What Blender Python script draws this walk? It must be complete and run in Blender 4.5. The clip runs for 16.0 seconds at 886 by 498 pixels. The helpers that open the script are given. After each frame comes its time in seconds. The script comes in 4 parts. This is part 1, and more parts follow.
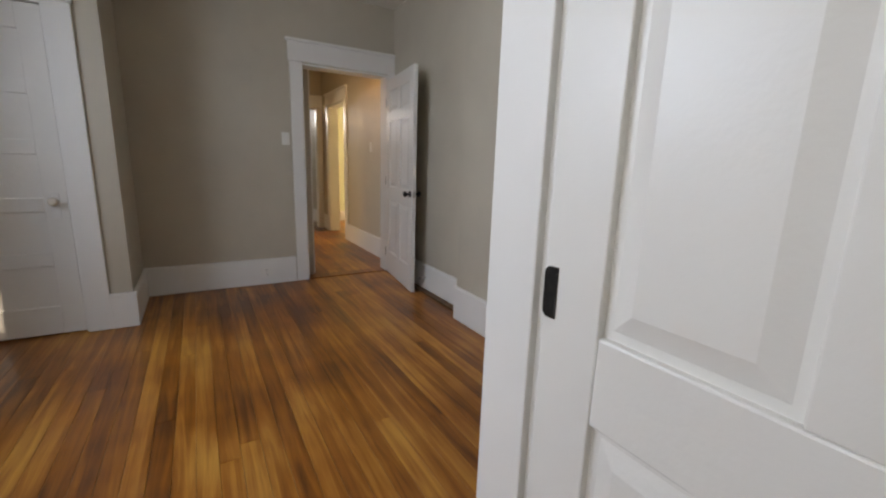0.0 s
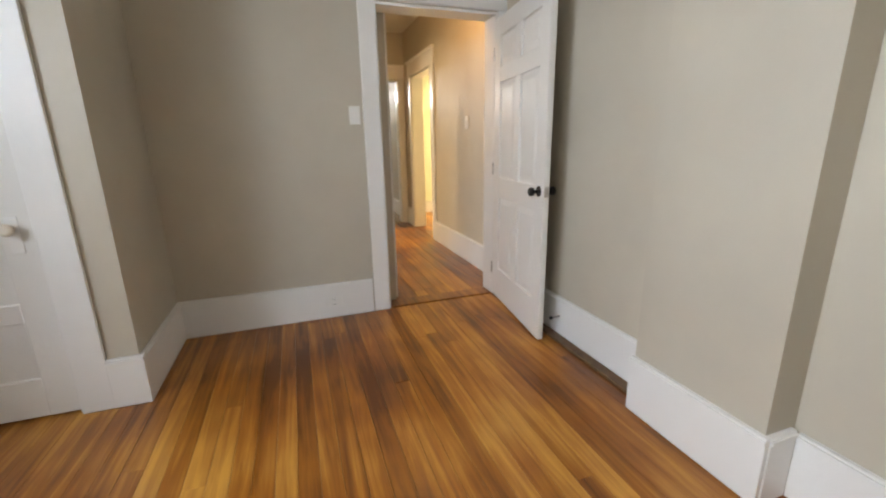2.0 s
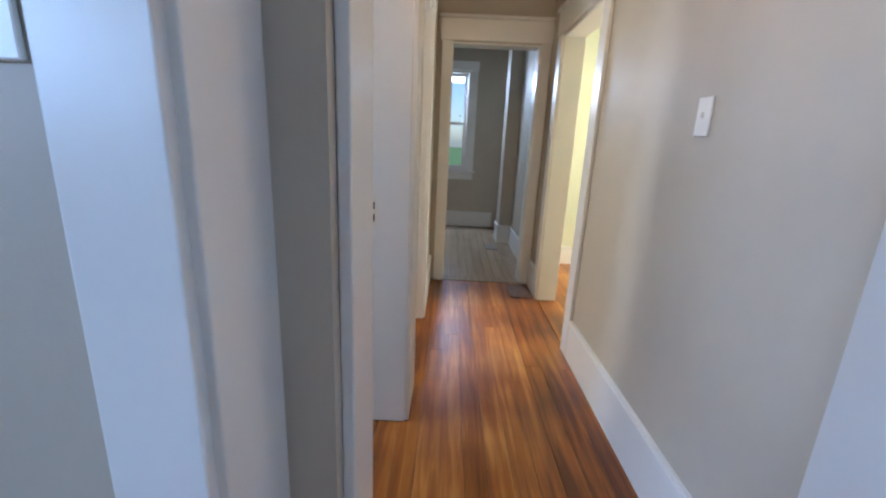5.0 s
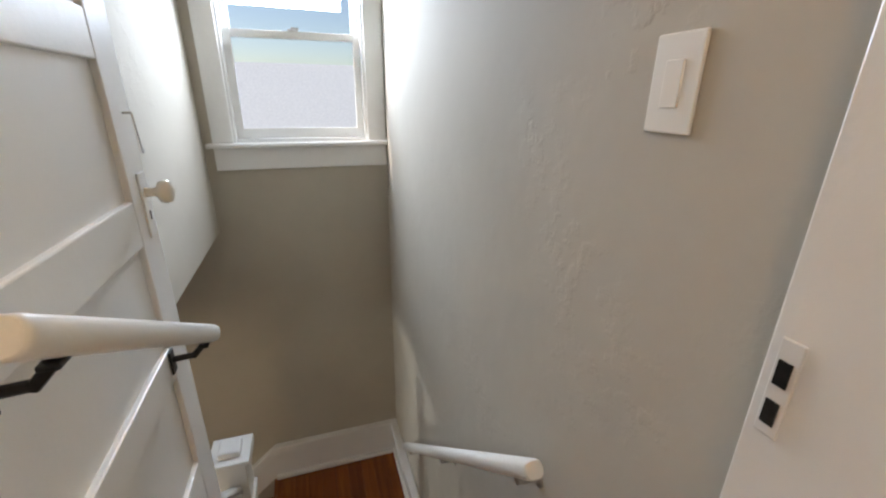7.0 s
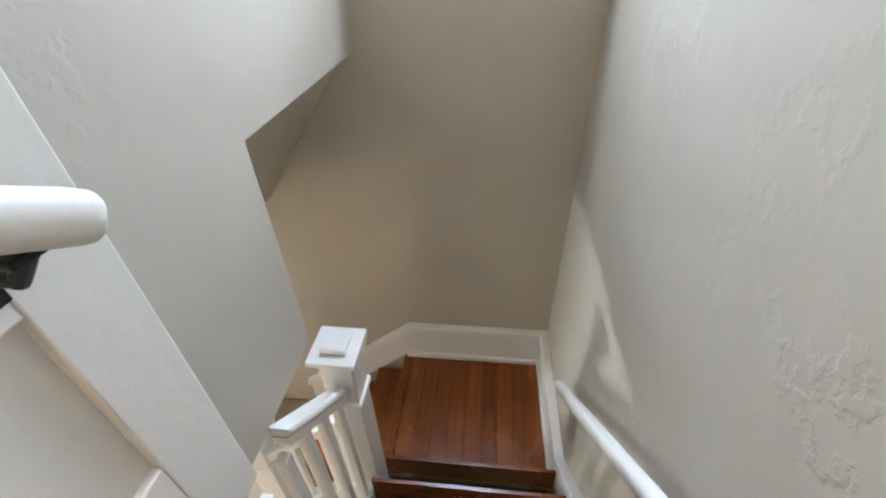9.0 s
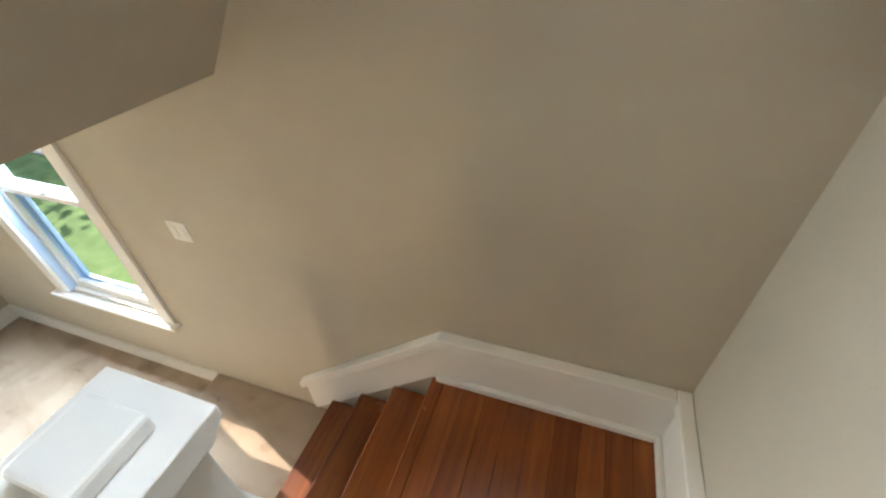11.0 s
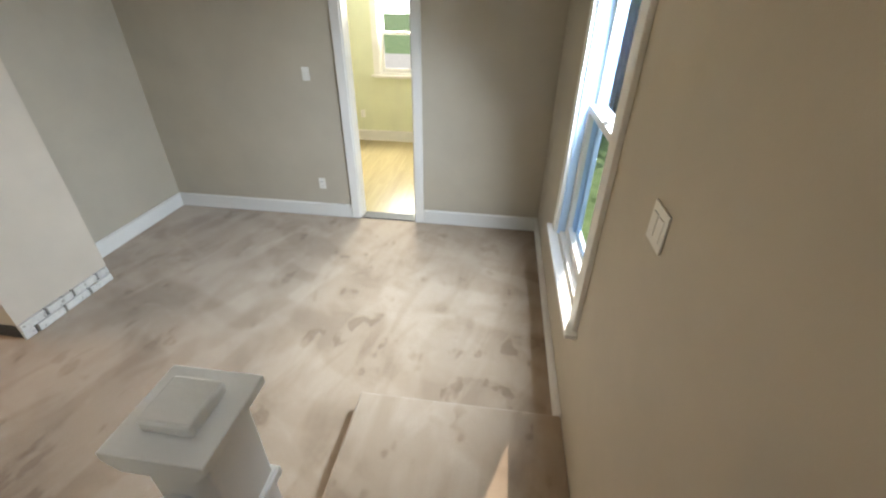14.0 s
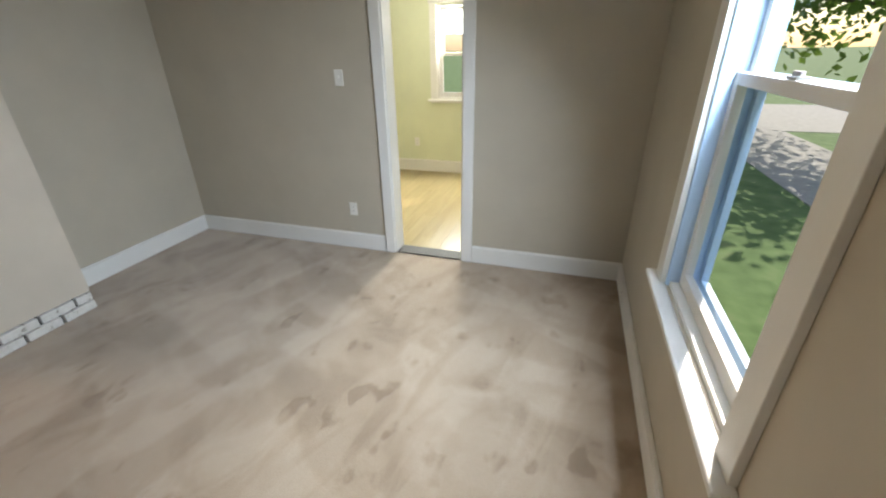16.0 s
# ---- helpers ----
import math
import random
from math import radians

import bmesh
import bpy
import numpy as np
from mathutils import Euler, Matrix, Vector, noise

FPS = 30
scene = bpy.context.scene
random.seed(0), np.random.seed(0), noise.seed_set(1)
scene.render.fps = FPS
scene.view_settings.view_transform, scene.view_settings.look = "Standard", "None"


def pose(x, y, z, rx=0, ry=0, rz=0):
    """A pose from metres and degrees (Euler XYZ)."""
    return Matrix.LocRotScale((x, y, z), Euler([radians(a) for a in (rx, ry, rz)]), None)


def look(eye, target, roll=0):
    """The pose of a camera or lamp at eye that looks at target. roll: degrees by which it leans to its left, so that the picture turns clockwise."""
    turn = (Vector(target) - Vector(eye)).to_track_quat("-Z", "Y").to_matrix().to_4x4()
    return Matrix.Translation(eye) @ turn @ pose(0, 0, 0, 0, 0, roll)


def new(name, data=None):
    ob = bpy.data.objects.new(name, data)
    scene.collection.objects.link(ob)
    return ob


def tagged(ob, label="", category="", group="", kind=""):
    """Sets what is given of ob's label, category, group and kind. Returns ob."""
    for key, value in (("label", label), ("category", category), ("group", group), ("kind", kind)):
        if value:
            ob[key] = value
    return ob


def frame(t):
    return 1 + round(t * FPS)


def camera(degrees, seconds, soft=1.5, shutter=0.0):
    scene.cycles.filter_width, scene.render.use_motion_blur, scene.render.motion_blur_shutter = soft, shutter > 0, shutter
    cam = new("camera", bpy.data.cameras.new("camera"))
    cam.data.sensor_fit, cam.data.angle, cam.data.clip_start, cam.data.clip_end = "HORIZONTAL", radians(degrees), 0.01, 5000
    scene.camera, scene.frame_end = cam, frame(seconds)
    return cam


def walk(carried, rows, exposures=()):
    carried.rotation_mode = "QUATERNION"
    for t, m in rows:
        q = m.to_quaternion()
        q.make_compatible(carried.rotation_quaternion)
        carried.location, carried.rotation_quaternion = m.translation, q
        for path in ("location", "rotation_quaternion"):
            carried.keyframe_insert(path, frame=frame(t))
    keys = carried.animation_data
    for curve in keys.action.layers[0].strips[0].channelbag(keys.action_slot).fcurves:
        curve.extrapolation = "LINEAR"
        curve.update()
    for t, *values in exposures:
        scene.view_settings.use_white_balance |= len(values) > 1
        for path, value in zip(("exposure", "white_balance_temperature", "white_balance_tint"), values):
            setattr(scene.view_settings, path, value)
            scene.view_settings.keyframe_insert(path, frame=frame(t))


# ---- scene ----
cam = camera(94.0, 16.0, soft=2.2)
PATH = [
    (0, (0.854, 2.225, 1.202), (1.854, 3.91, 0.801), 1.8),
    (0.5, (0.945, 2.527, 1.163), (1.692, 4.331, 0.729), 1.7),
    (1, (1.011, 2.827, 1.183), (1.532, 4.699, 0.71), 0.3),
    (1.5, (1.059, 3.182, 1.206), (1.588, 5.044, 0.704), -1.8),
    (2, (1.187, 3.559, 1.214), (1.828, 5.386, 0.713), -1.0),
    (2.5, (1.321, 3.959, 1.229), (1.959, 5.786, 0.722), -0.3),
    (3, (1.447, 4.361, 1.245), (2.114, 6.175, 0.728), -1.0),
    (3.2, (1.536, 4.515, 1.253), (2.16, 6.352, 0.77), -0.9),
    (5.3, (2.115, 6.27, 1.30), (1.89, 8.19, 0.79), 0.2),
    (5.5, (2.172, 6.4, 1.317), (1.771, 8.286, 0.787), -1.8),
    (6, (2.195, 6.746, 1.321), (1.19, 8.382, 0.762), 0.0),
    (6.5, (2.07, 7.06, 1.31), (0.578, 8.256, 0.725), 1.0),
    (7, (1.952, 7.267, 1.292), (0.166, 7.845, 0.602), 0.6),
    (7.5, (1.799, 7.335, 1.237), (0.02, 7.408, 0.326), -1.9),
    (8, (1.551, 7.31, 1.201), (-0.11, 7.235, 0.09), -2.9),
    (8.5, (1.318, 7.303, 1.041), (-0.286, 7.161, -0.144), -1.9),
    (10.8, (0.227, 7.233, 0.152), (-1.242, 6.857, -1.152), -3.2),
    (11, (0.124, 7.218, 0.048), (-1.318, 6.681, -1.23), -2.5),
    (11.5, (-0.154, 7.251, -0.159), (-1.39, 6.198, -1.327), -4.1),
    (12, (-0.291, 7.125, -0.306), (-1.138, 5.63, -1.33), -3.5),
    (12.5, (-0.455, 7.088, -0.422), (-0.866, 5.424, -1.453), 1.2),
    (13, (-0.481, 6.906, -0.441), (-0.558, 5.204, -1.489), -0.6),
    (13.5, (-0.488, 6.705, -0.454), (-0.355, 5.047, -1.565), -2.0),
    (14, (-0.514, 6.505, -0.589), (-0.293, 4.824, -1.65), 0.7),
    (14.5, (-0.538, 6.386, -0.632), (-0.322, 4.694, -1.675), 1.2),
    (15, (-0.537, 6.189, -0.788), (-0.299, 4.455, -1.756), -2.2),
    (15.5, (-0.504, 6.019, -0.907), (-0.085, 4.304, -1.847), -2.7),
    (16, (-0.501, 5.741, -1.047), (0.034, 4.023, -1.919), -0.8),
]
walk(cam, [(t, look(eye, target, roll)) for t, eye, target, roll in PATH],
     [(0, -1.1, 8100, 19), (0.5, -0.85, 8000, 19), (1.0, -0.25, 8000, 18), (1.5, -0.18, 8100, 17), (3.2, -0.15, 8600, 16), (5.3, -0.35, 4950, 12),
      (6.0, -0.22, 5300, 9), (6.5, -0.12, 6400, 15), (7.5, 0.08, 6700, 15), (8.7, 0.65, 6250, 14), (10.8, 1.0, 6700, 11), (12.0, 0.3, 6800, 10), (13.0, 0.15, 6800, 11), (15.0, 0.12, 6800, 12), (16.0, -0.18, 6800, 12)])

# ---- sky, sun, daylight in the openings ----
world = bpy.data.worlds.new("sky")
scene.world = world
world.use_nodes = True
wn = world.node_tree.nodes
sky = wn.new("ShaderNodeTexSky")
sky.sky_type, sky.sun_disc = "NISHITA", False
sky.sun_elevation, sky.sun_rotation = radians(38), radians(199)
wn["Background"].inputs["Strength"].default_value = 0.15
world.node_tree.links.new(sky.outputs["Color"], wn["Background"].inputs["Color"])

sun = new("sun", bpy.data.lights.new("sun", "SUN"))
sun.data.energy, sun.data.angle, sun.data.color = 5.0, radians(0.5), (1.0, 0.93, 0.82)
sun.matrix_world = look((0, 0, 0), (0.42, 1.2, -1.0))


def window_light(name, centre, target, w, h, watts, colour=(0.80, 0.90, 1.0), spread=180):
    """An area lamp: sky light in one window opening, or warm room light."""
    data = bpy.data.lights.new(name, "AREA")
    data.shape, data.size, data.size_y, data.energy, data.color, data.spread = "RECTANGLE", w, h, watts, colour, radians(spread)
    ob = new(name, data)
    ob.matrix_world = look(centre, target)
    return ob


window_light("bedroom_window_light", (-0.90, 4.0, 1.90), (2.6, 4.3, 1.2), 1.0, 0.7, 50, (0.54, 0.73, 1.0), 130)
# added fill from an unseen rear window, brightens the cupboard door
window_light("bedroom_rear_fill_light", (-0.90, 2.45, 1.90), (2.6, 3.4, 1.2), 0.8, 0.7, 21, (0.72, 0.85, 1.0), 150)
window_light("small_room_window_light", (-1.08, 8.95, 1.5), (1.7, 8.8, 1.1), 0.7, 1.1, 60, (1.0, 0.90, 0.68))
window_light("side_room_window_light", (5.5, 9.6, 1.5), (3, 9.0, 1.2), 0.9, 1.2, 115, (1.0, 0.86, 0.58))
# stands in for an unseen warm lamp on the living room's east side
window_light("living_front_warm_light", (5.05, 5.55, -1.3), (1.5, 4.8, -2.4), 1.1, 1.2, 13, (1.0, 0.74, 0.48), 110)
# narrow strips of sky light at the head of the windows that are looked through
window_light("stair_window_light", (-1.08, 7.22, 1.93), (0.9, 7.3, 0.5), 0.68, 0.30, 36, (0.70, 0.84, 1.0), 150)
window_light("living_window_light", (-1.10, 4.395, -0.55), (0.9, 4.1, -2.6), 0.70, 0.20, 60, (0.66, 0.82, 1.0), 115)
window_light("back_room_window_light", (0.925, -0.03, -0.72), (1.0, 2.6, -1.1), 0.62, 0.30, 165, (0.92, 0.97, 0.92))
window_light("front_room_window_light", (1.8, 12.65, 2.2), (2.0, 10.6, 0.2), 0.75, 0.12, 45)

lamp = new("hall_lamp", bpy.data.lights.new("hall_lamp", "POINT"))
lamp.data.energy, lamp.data.color, lamp.data.shadow_soft_size = 19, (1.0, 0.67, 0.36), 0.09
lamp.location = (2.32, 7.03, 2.50)


# ---- materials ----
def material(name, rough=0.5, metal=0.0):
    m = bpy.data.materials.new(name)
    m.use_nodes = True
    b = m.node_tree.nodes["Principled BSDF"]
    b.inputs["Roughness"].default_value, b.inputs["Metallic"].default_value = rough, metal
    return m, m.node_tree.nodes, m.node_tree.links, b


def ramp(nodes, stops):
    r = nodes.new("ShaderNodeValToRGB")
    while len(r.color_ramp.elements) < len(stops):
        r.color_ramp.elements.new(0.5)
    for e, (p, c) in zip(r.color_ramp.elements, stops):
        e.position, e.color = p, (*c, 1)
    return r


def noise_node(nodes, links, coord, scale, detail=4, stretch=None, rough=0.55):
    n = nodes.new("ShaderNodeTexNoise")
    n.inputs["Scale"].default_value, n.inputs["Detail"].default_value = scale, detail
    n.inputs["Roughness"].default_value = rough
    if stretch:
        mp = nodes.new("ShaderNodeMapping")
        mp.inputs["Scale"].default_value = stretch
        links.new(coord, mp.inputs["Vector"])
        coord = mp.outputs["Vector"]
    links.new(coord, n.inputs["Vector"])
    return n


def bump(nodes, links, b, height, strength, distance):
    bp = nodes.new("ShaderNodeBump")
    bp.inputs["Strength"].default_value, bp.inputs["Distance"].default_value = strength, distance
    links.new(height, bp.inputs["Height"])
    links.new(bp.outputs["Normal"], b.inputs["Normal"])


def paint(name, colour, rough, lump=0.15, lump_scale=9.0, fine=220.0, vary=0.05):
    """Rolled paint: a faint tint drift, roller stipple and slow unevenness."""
    m, n, l, b = material(name, rough)
    co = n.new("ShaderNodeTexCoord").outputs["Object"]
    drift = noise_node(n, l, co, 2.3, 3)
    r = ramp(n, [(0.3, [c * (1 - vary) for c in colour]), (0.7, [min(1, c * (1 + vary)) for c in colour])])
    l.new(drift.outputs["Fac"], r.inputs["Fac"])
    l.new(r.outputs["Color"], b.inputs["Base Color"])
    big, small = noise_node(n, l, co, lump_scale, 3), noise_node(n, l, co, fine, 2)
    mix = n.new("ShaderNodeMath")
    mix.operation = "MULTIPLY_ADD"
    mix.inputs[1].default_value = 0.12
    l.new(small.outputs["Fac"], mix.inputs[0])
    l.new(big.outputs["Fac"], mix.inputs[2])
    bump(n, l, b, mix.outputs[0], lump, 0.02)
    return m


def plaster(name, colour):
    """Old hand-trowelled plaster under paint: smooth fields with crusted patches."""
    m, n, l, b = material(name, 0.8)
    co = n.new("ShaderNodeTexCoord").outputs["Object"]
    drift = noise_node(n, l, co, 1.7, 3)
    r = ramp(n, [(0.3, [c * 0.95 for c in colour]), (0.7, [c * 1.05 for c in colour])])
    l.new(drift.outputs["Fac"], r.inputs["Fac"])
    l.new(r.outputs["Color"], b.inputs["Base Color"])
    where = noise_node(n, l, co, 2.6, 2)
    mask = ramp(n, [(0.50, (0, 0, 0)), (0.66, (1, 1, 1))])
    l.new(where.outputs["Fac"], mask.inputs["Fac"])
    crust = noise_node(n, l, co, 17, 4, None, 0.6)
    ridge = ramp(n, [(0.50, (0, 0, 0)), (0.60, (1, 1, 1))])
    l.new(crust.outputs["Fac"], ridge.inputs["Fac"])
    mul = n.new("ShaderNodeMath")
    mul.operation = "MULTIPLY"
    l.new(mask.outputs["Color"], mul.inputs[0])
    l.new(ridge.outputs["Color"], mul.inputs[1])
    slow = noise_node(n, l, co, 5, 2)
    add = n.new("ShaderNodeMath")
    add.operation = "MULTIPLY_ADD"
    add.inputs[1].default_value = 0.22
    l.new(mul.outputs[0], add.inputs[0])
    l.new(slow.outputs["Fac"], add.inputs[2])
    bump(n, l, b, add.outputs[0], 0.27, 0.02)
    return m


def wood(name, dark, mid, light, rough, along="y", spread=1.0, stain_depth=0.3, figure=0.66):
    """Varnished boards: long grain, each board of its own tone."""
    m, n, l, b = material(name, rough)
    co = n.new("ShaderNodeTexCoord").outputs["Object"]
    rnd = n.new("ShaderNodeObjectInfo").outputs["Random"]
    shift = n.new("ShaderNodeVectorMath")
    shift.operation = "ADD"
    scale = n.new("ShaderNodeVectorMath")
    scale.operation = "SCALE"
    scale.inputs[0].default_value = (13.7, 7.9, 3.1)
    l.new(rnd, scale.inputs["Scale"])
    l.new(co, shift.inputs[0])
    l.new(scale.outputs[0], shift.inputs[1])
    co = shift.outputs[0]
    st = (10, 0.55, 10) if along == "y" else (0.55, 10, 10)
    grain = noise_node(n, l, co, 2.6, 5, st, 0.55)
    calm = n.new("ShaderNodeMath")
    calm.operation = "MULTIPLY_ADD"
    grain.inputs["Distortion"].default_value = 0.7
    calm.inputs[1].default_value, calm.inputs[2].default_value = figure, 0.5 - figure / 2
    l.new(grain.outputs["Fac"], calm.inputs[0])
    st2 = (60, 2.0, 60) if along == "y" else (2.0, 60, 60)
    fine = noise_node(n, l, co, 3.0, 3, st2, 0.6)
    mixg = n.new("ShaderNodeMath")
    mixg.operation = "MULTIPLY_ADD"
    mixg.inputs[1].default_value = 0.12
    l.new(fine.outputs["Fac"], mixg.inputs[0])
    l.new(calm.outputs[0], mixg.inputs[2])
    tone = n.new("ShaderNodeMath")
    tone.operation = "MULTIPLY_ADD"
    tone.inputs[1].default_value = 0.42 * spread
    l.new(rnd, tone.inputs[0])
    l.new(mixg.outputs[0], tone.inputs[2])
    sub = n.new("ShaderNodeMath")
    sub.operation = "SUBTRACT"
    sub.inputs[1].default_value = 0.085 + stain_depth / 2 + 0.21 * spread
    stain = noise_node(n, l, n.new("ShaderNodeTexCoord").outputs["Object"], 1.1, 3)
    worn = n.new("ShaderNodeMath")
    worn.operation = "MULTIPLY_ADD"
    worn.inputs[1].default_value = stain_depth
    l.new(stain.outputs["Fac"], worn.inputs[0])
    l.new(tone.outputs[0], worn.inputs[2])
    l.new(worn.outputs[0], sub.inputs[0])
    r = ramp(n, [(0.28, dark), (0.5, mid), (0.74, light)])
    l.new(sub.outputs[0], r.inputs["Fac"])
    l.new(r.outputs["Color"], b.inputs["Base Color"])
    wear = noise_node(n, l, n.new("ShaderNodeTexCoord").outputs["Object"], 2.2, 4)
    rr = ramp(n, [(0.3, (rough * 0.92,) * 3), (0.75, (rough * 1.15,) * 3)])
    l.new(wear.outputs["Fac"], rr.inputs["Fac"])
    l.new(rr.outputs["Color"], b.inputs["Roughness"])
    bump(n, l, b, mixg.outputs[0], 0.06, 0.005)
    return m


def carpet_material():
    """Short beige pile: overlapping brush strokes lying two ways, footmarks, and the tufts themselves."""
    m, n, l, b = material("beige_carpet", 0.95)
    co = n.new("ShaderNodeTexCoord").outputs["Object"]

    def math_node(kind, a, b2):
        k = n.new("ShaderNodeMath")
        k.operation = kind
        for i, v in enumerate((a, b2)):
            if isinstance(v, (int, float)):
                k.inputs[i].default_value = v
            else:
                l.new(v, k.inputs[i])
        return k.outputs[0]

    def strokes(angle, scale, stretch):
        mp = n.new("ShaderNodeMapping")
        mp.inputs["Rotation"].default_value = (0, 0, radians(angle))
        l.new(co, mp.inputs["Vector"])
        t = noise_node(n, l, mp.outputs["Vector"], scale, 3, stretch, 0.5)
        t.inputs["Distortion"].default_value = 0.5
        edge = ramp(n, [(0.43, (0, 0, 0)), (0.56, (1, 1, 1))])
        l.new(t.outputs["Fac"], edge.inputs["Fac"])
        return edge.outputs["Color"]

    lanes = math_node("ADD", strokes(14, 4.6, (1.0, 0.34, 1)), strokes(-62, 3.0, (1.0, 0.45, 1)))
    drift = noise_node(n, l, co, 1.3, 3)
    feet = noise_node(n, l, co, 6.5, 2, (1.0, 0.6, 1))
    foot = ramp(n, [(0.31, (1, 1, 1)), (0.37, (0, 0, 0))])
    l.new(feet.outputs["Fac"], foot.inputs["Fac"])
    nap = math_node("ADD", math_node("MULTIPLY", lanes, 0.19), math_node("MULTIPLY", drift.outputs["Fac"], 0.6))
    nap = math_node("SUBTRACT", nap, math_node("MULTIPLY", foot.outputs["Color"], 0.22))
    r = ramp(n, [(0.16, (0.24, 0.165, 0.105)), (0.44, (0.37, 0.27, 0.185)), (0.76, (0.46, 0.355, 0.26))])
    l.new(nap, r.inputs["Fac"])
    tuft = noise_node(n, l, co, 260, 3)
    mix = n.new("ShaderNodeMix")
    mix.data_type, mix.blend_type = "RGBA", "MULTIPLY"
    mix.inputs["Factor"].default_value = 0.4
    tr = ramp(n, [(0.3, (0.6, 0.6, 0.6)), (0.7, (1, 1, 1))])
    l.new(tuft.outputs["Fac"], tr.inputs["Fac"])
    l.new(r.outputs["Color"], mix.inputs[6])
    l.new(tr.outputs["Color"], mix.inputs[7])
    l.new(mix.outputs[2], b.inputs["Base Color"])
    b.inputs["Sheen Weight"].default_value = 0.35
    bump(n, l, b, math_node("ADD", math_node("MULTIPLY", tuft.outputs["Fac"], 0.35), nap), 0.5, 0.02)
    return m


def speckled(name, stops, scale, rough, detail=5, relief=0.25):
    m, n, l, b = material(name, rough)
    co = n.new("ShaderNodeTexCoord").outputs["Object"]
    t = noise_node(n, l, co, scale, detail)
    r = ramp(n, stops)
    l.new(t.outputs["Fac"], r.inputs["Fac"])
    l.new(r.outputs["Color"], b.inputs["Base Color"])
    bump(n, l, b, t.outputs["Fac"], relief, 0.02)
    return m


def glass_material():
    m, n, l, b = material("window_glass", 0.0)
    b.inputs["Transmission Weight"].default_value = 1.0
    b.inputs["IOR"].default_value = 1.02
    b.inputs["Base Color"].default_value = (0.96, 0.99, 1.0, 1)
    return m


WALL = paint("greige_wall_paint", (0.49, 0.44, 0.355), 0.5, 0.12, 7, 200)
PLASTER = plaster("greige_old_plaster", (0.50, 0.46, 0.39))
TRIM = paint("white_trim_paint", (0.80, 0.79, 0.76), 0.32, 0.10, 14, 160, 0.02)
DOORW = paint("white_door_paint", (0.78, 0.765, 0.725), 0.34, 0.10, 16, 160, 0.02)
CEIL = paint("ceiling_paint", (0.74, 0.71, 0.65), 0.7, 0.10, 9, 240)
CHIMNEY = paint("cream_chimney_paint", (0.60, 0.53, 0.44), 0.55, 0.14, 8, 200)
BACKWALL = paint("pale_green_wall_paint", (0.68, 0.71, 0.52), 0.5, 0.10, 7, 200)
PLANK = wood("varnished_pine_plank", (0.11, 0.028, 0.004), (0.33, 0.110, 0.014), (0.62, 0.30, 0.060), 0.30, "y", 0.50, 0.85)
TREAD = wood("red_stained_tread", (0.09, 0.019, 0.003), (0.22, 0.056, 0.008), (0.36, 0.115, 0.018), 0.26, "y", 0.3, 0.55, 0.38)
TREADX = wood("red_stained_tread_cross", (0.09, 0.019, 0.003), (0.22, 0.056, 0.008), (0.36, 0.115, 0.018), 0.26, "x", 0.3, 0.55, 0.38)
OAK = wood("pale_oak_plank", (0.27, 0.20, 0.125), (0.34, 0.255, 0.16), (0.41, 0.315, 0.205), 0.24, "y", 0.4)
YELLOWOAK = wood("yellow_oak_plank", (0.28, 0.215, 0.105), (0.36, 0.285, 0.145), (0.43, 0.35, 0.19), 0.3, "y", 0.4)
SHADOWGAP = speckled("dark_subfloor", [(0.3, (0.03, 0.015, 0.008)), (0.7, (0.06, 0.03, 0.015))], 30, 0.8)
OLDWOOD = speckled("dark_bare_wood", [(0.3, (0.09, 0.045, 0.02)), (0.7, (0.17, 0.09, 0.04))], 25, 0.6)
CARPET = carpet_material()
BLACK = speckled("black_iron", [(0.3, (0.012, 0.012, 0.012)), (0.7, (0.03, 0.028, 0.026))], 60, 0.38, 5, 0.012)
BLACK.node_tree.nodes["Principled BSDF"].inputs["Metallic"].default_value = 0.6
BRONZE = speckled("brown_register_metal", [(0.3, (0.10, 0.075, 0.05)), (0.7, (0.16, 0.12, 0.08))], 40, 0.5, 5, 0.02)
STEEL = speckled("dull_steel", [(0.3, (0.38, 0.36, 0.33)), (0.7, (0.55, 0.53, 0.5))], 50, 0.35, 5, 0.012)
STEEL.node_tree.nodes["Principled BSDF"].inputs["Metallic"].default_value = 0.9
PORCELAIN = paint("painted_knob", (0.74, 0.68, 0.57), 0.2, 0.02, 20, 100, 0.02)
PLASTIC = paint("white_plastic", (0.80, 0.79, 0.75), 0.3, 0.01, 30, 300, 0.01)
GREYSTRIP = speckled("grey_threshold", [(0.3, (0.035, 0.034, 0.032)), (0.7, (0.065, 0.062, 0.058))], 45, 0.6)
BRICKPAINT = speckled("chipped_white_brick_paint", [(0.30, (0.30, 0.27, 0.23)), (0.40, (0.66, 0.64, 0.6)), (0.75, (0.76, 0.74, 0.7))], 26, 0.6)
GLASS = glass_material()
# white frame; the blue of the sky's light is put into its colour
VINYL = paint("sky_tinted_storm_frame", (0.50, 0.68, 0.90), 0.35, 0.02, 20, 200, 0.02)
GRASS = speckled("lawn_grass", [(0.3, (0.09, 0.17, 0.045)), (0.6, (0.15, 0.25, 0.08)), (0.8, (0.24, 0.28, 0.13))], 3, 0.9)
DRIVE = speckled("pale_concrete", [(0.3, (0.40, 0.38, 0.35)), (0.7, (0.52, 0.50, 0.46))], 6, 0.85)
SIDING = paint("white_siding", (0.78, 0.78, 0.76), 0.5, 0.03, 3, 60, 0.02)
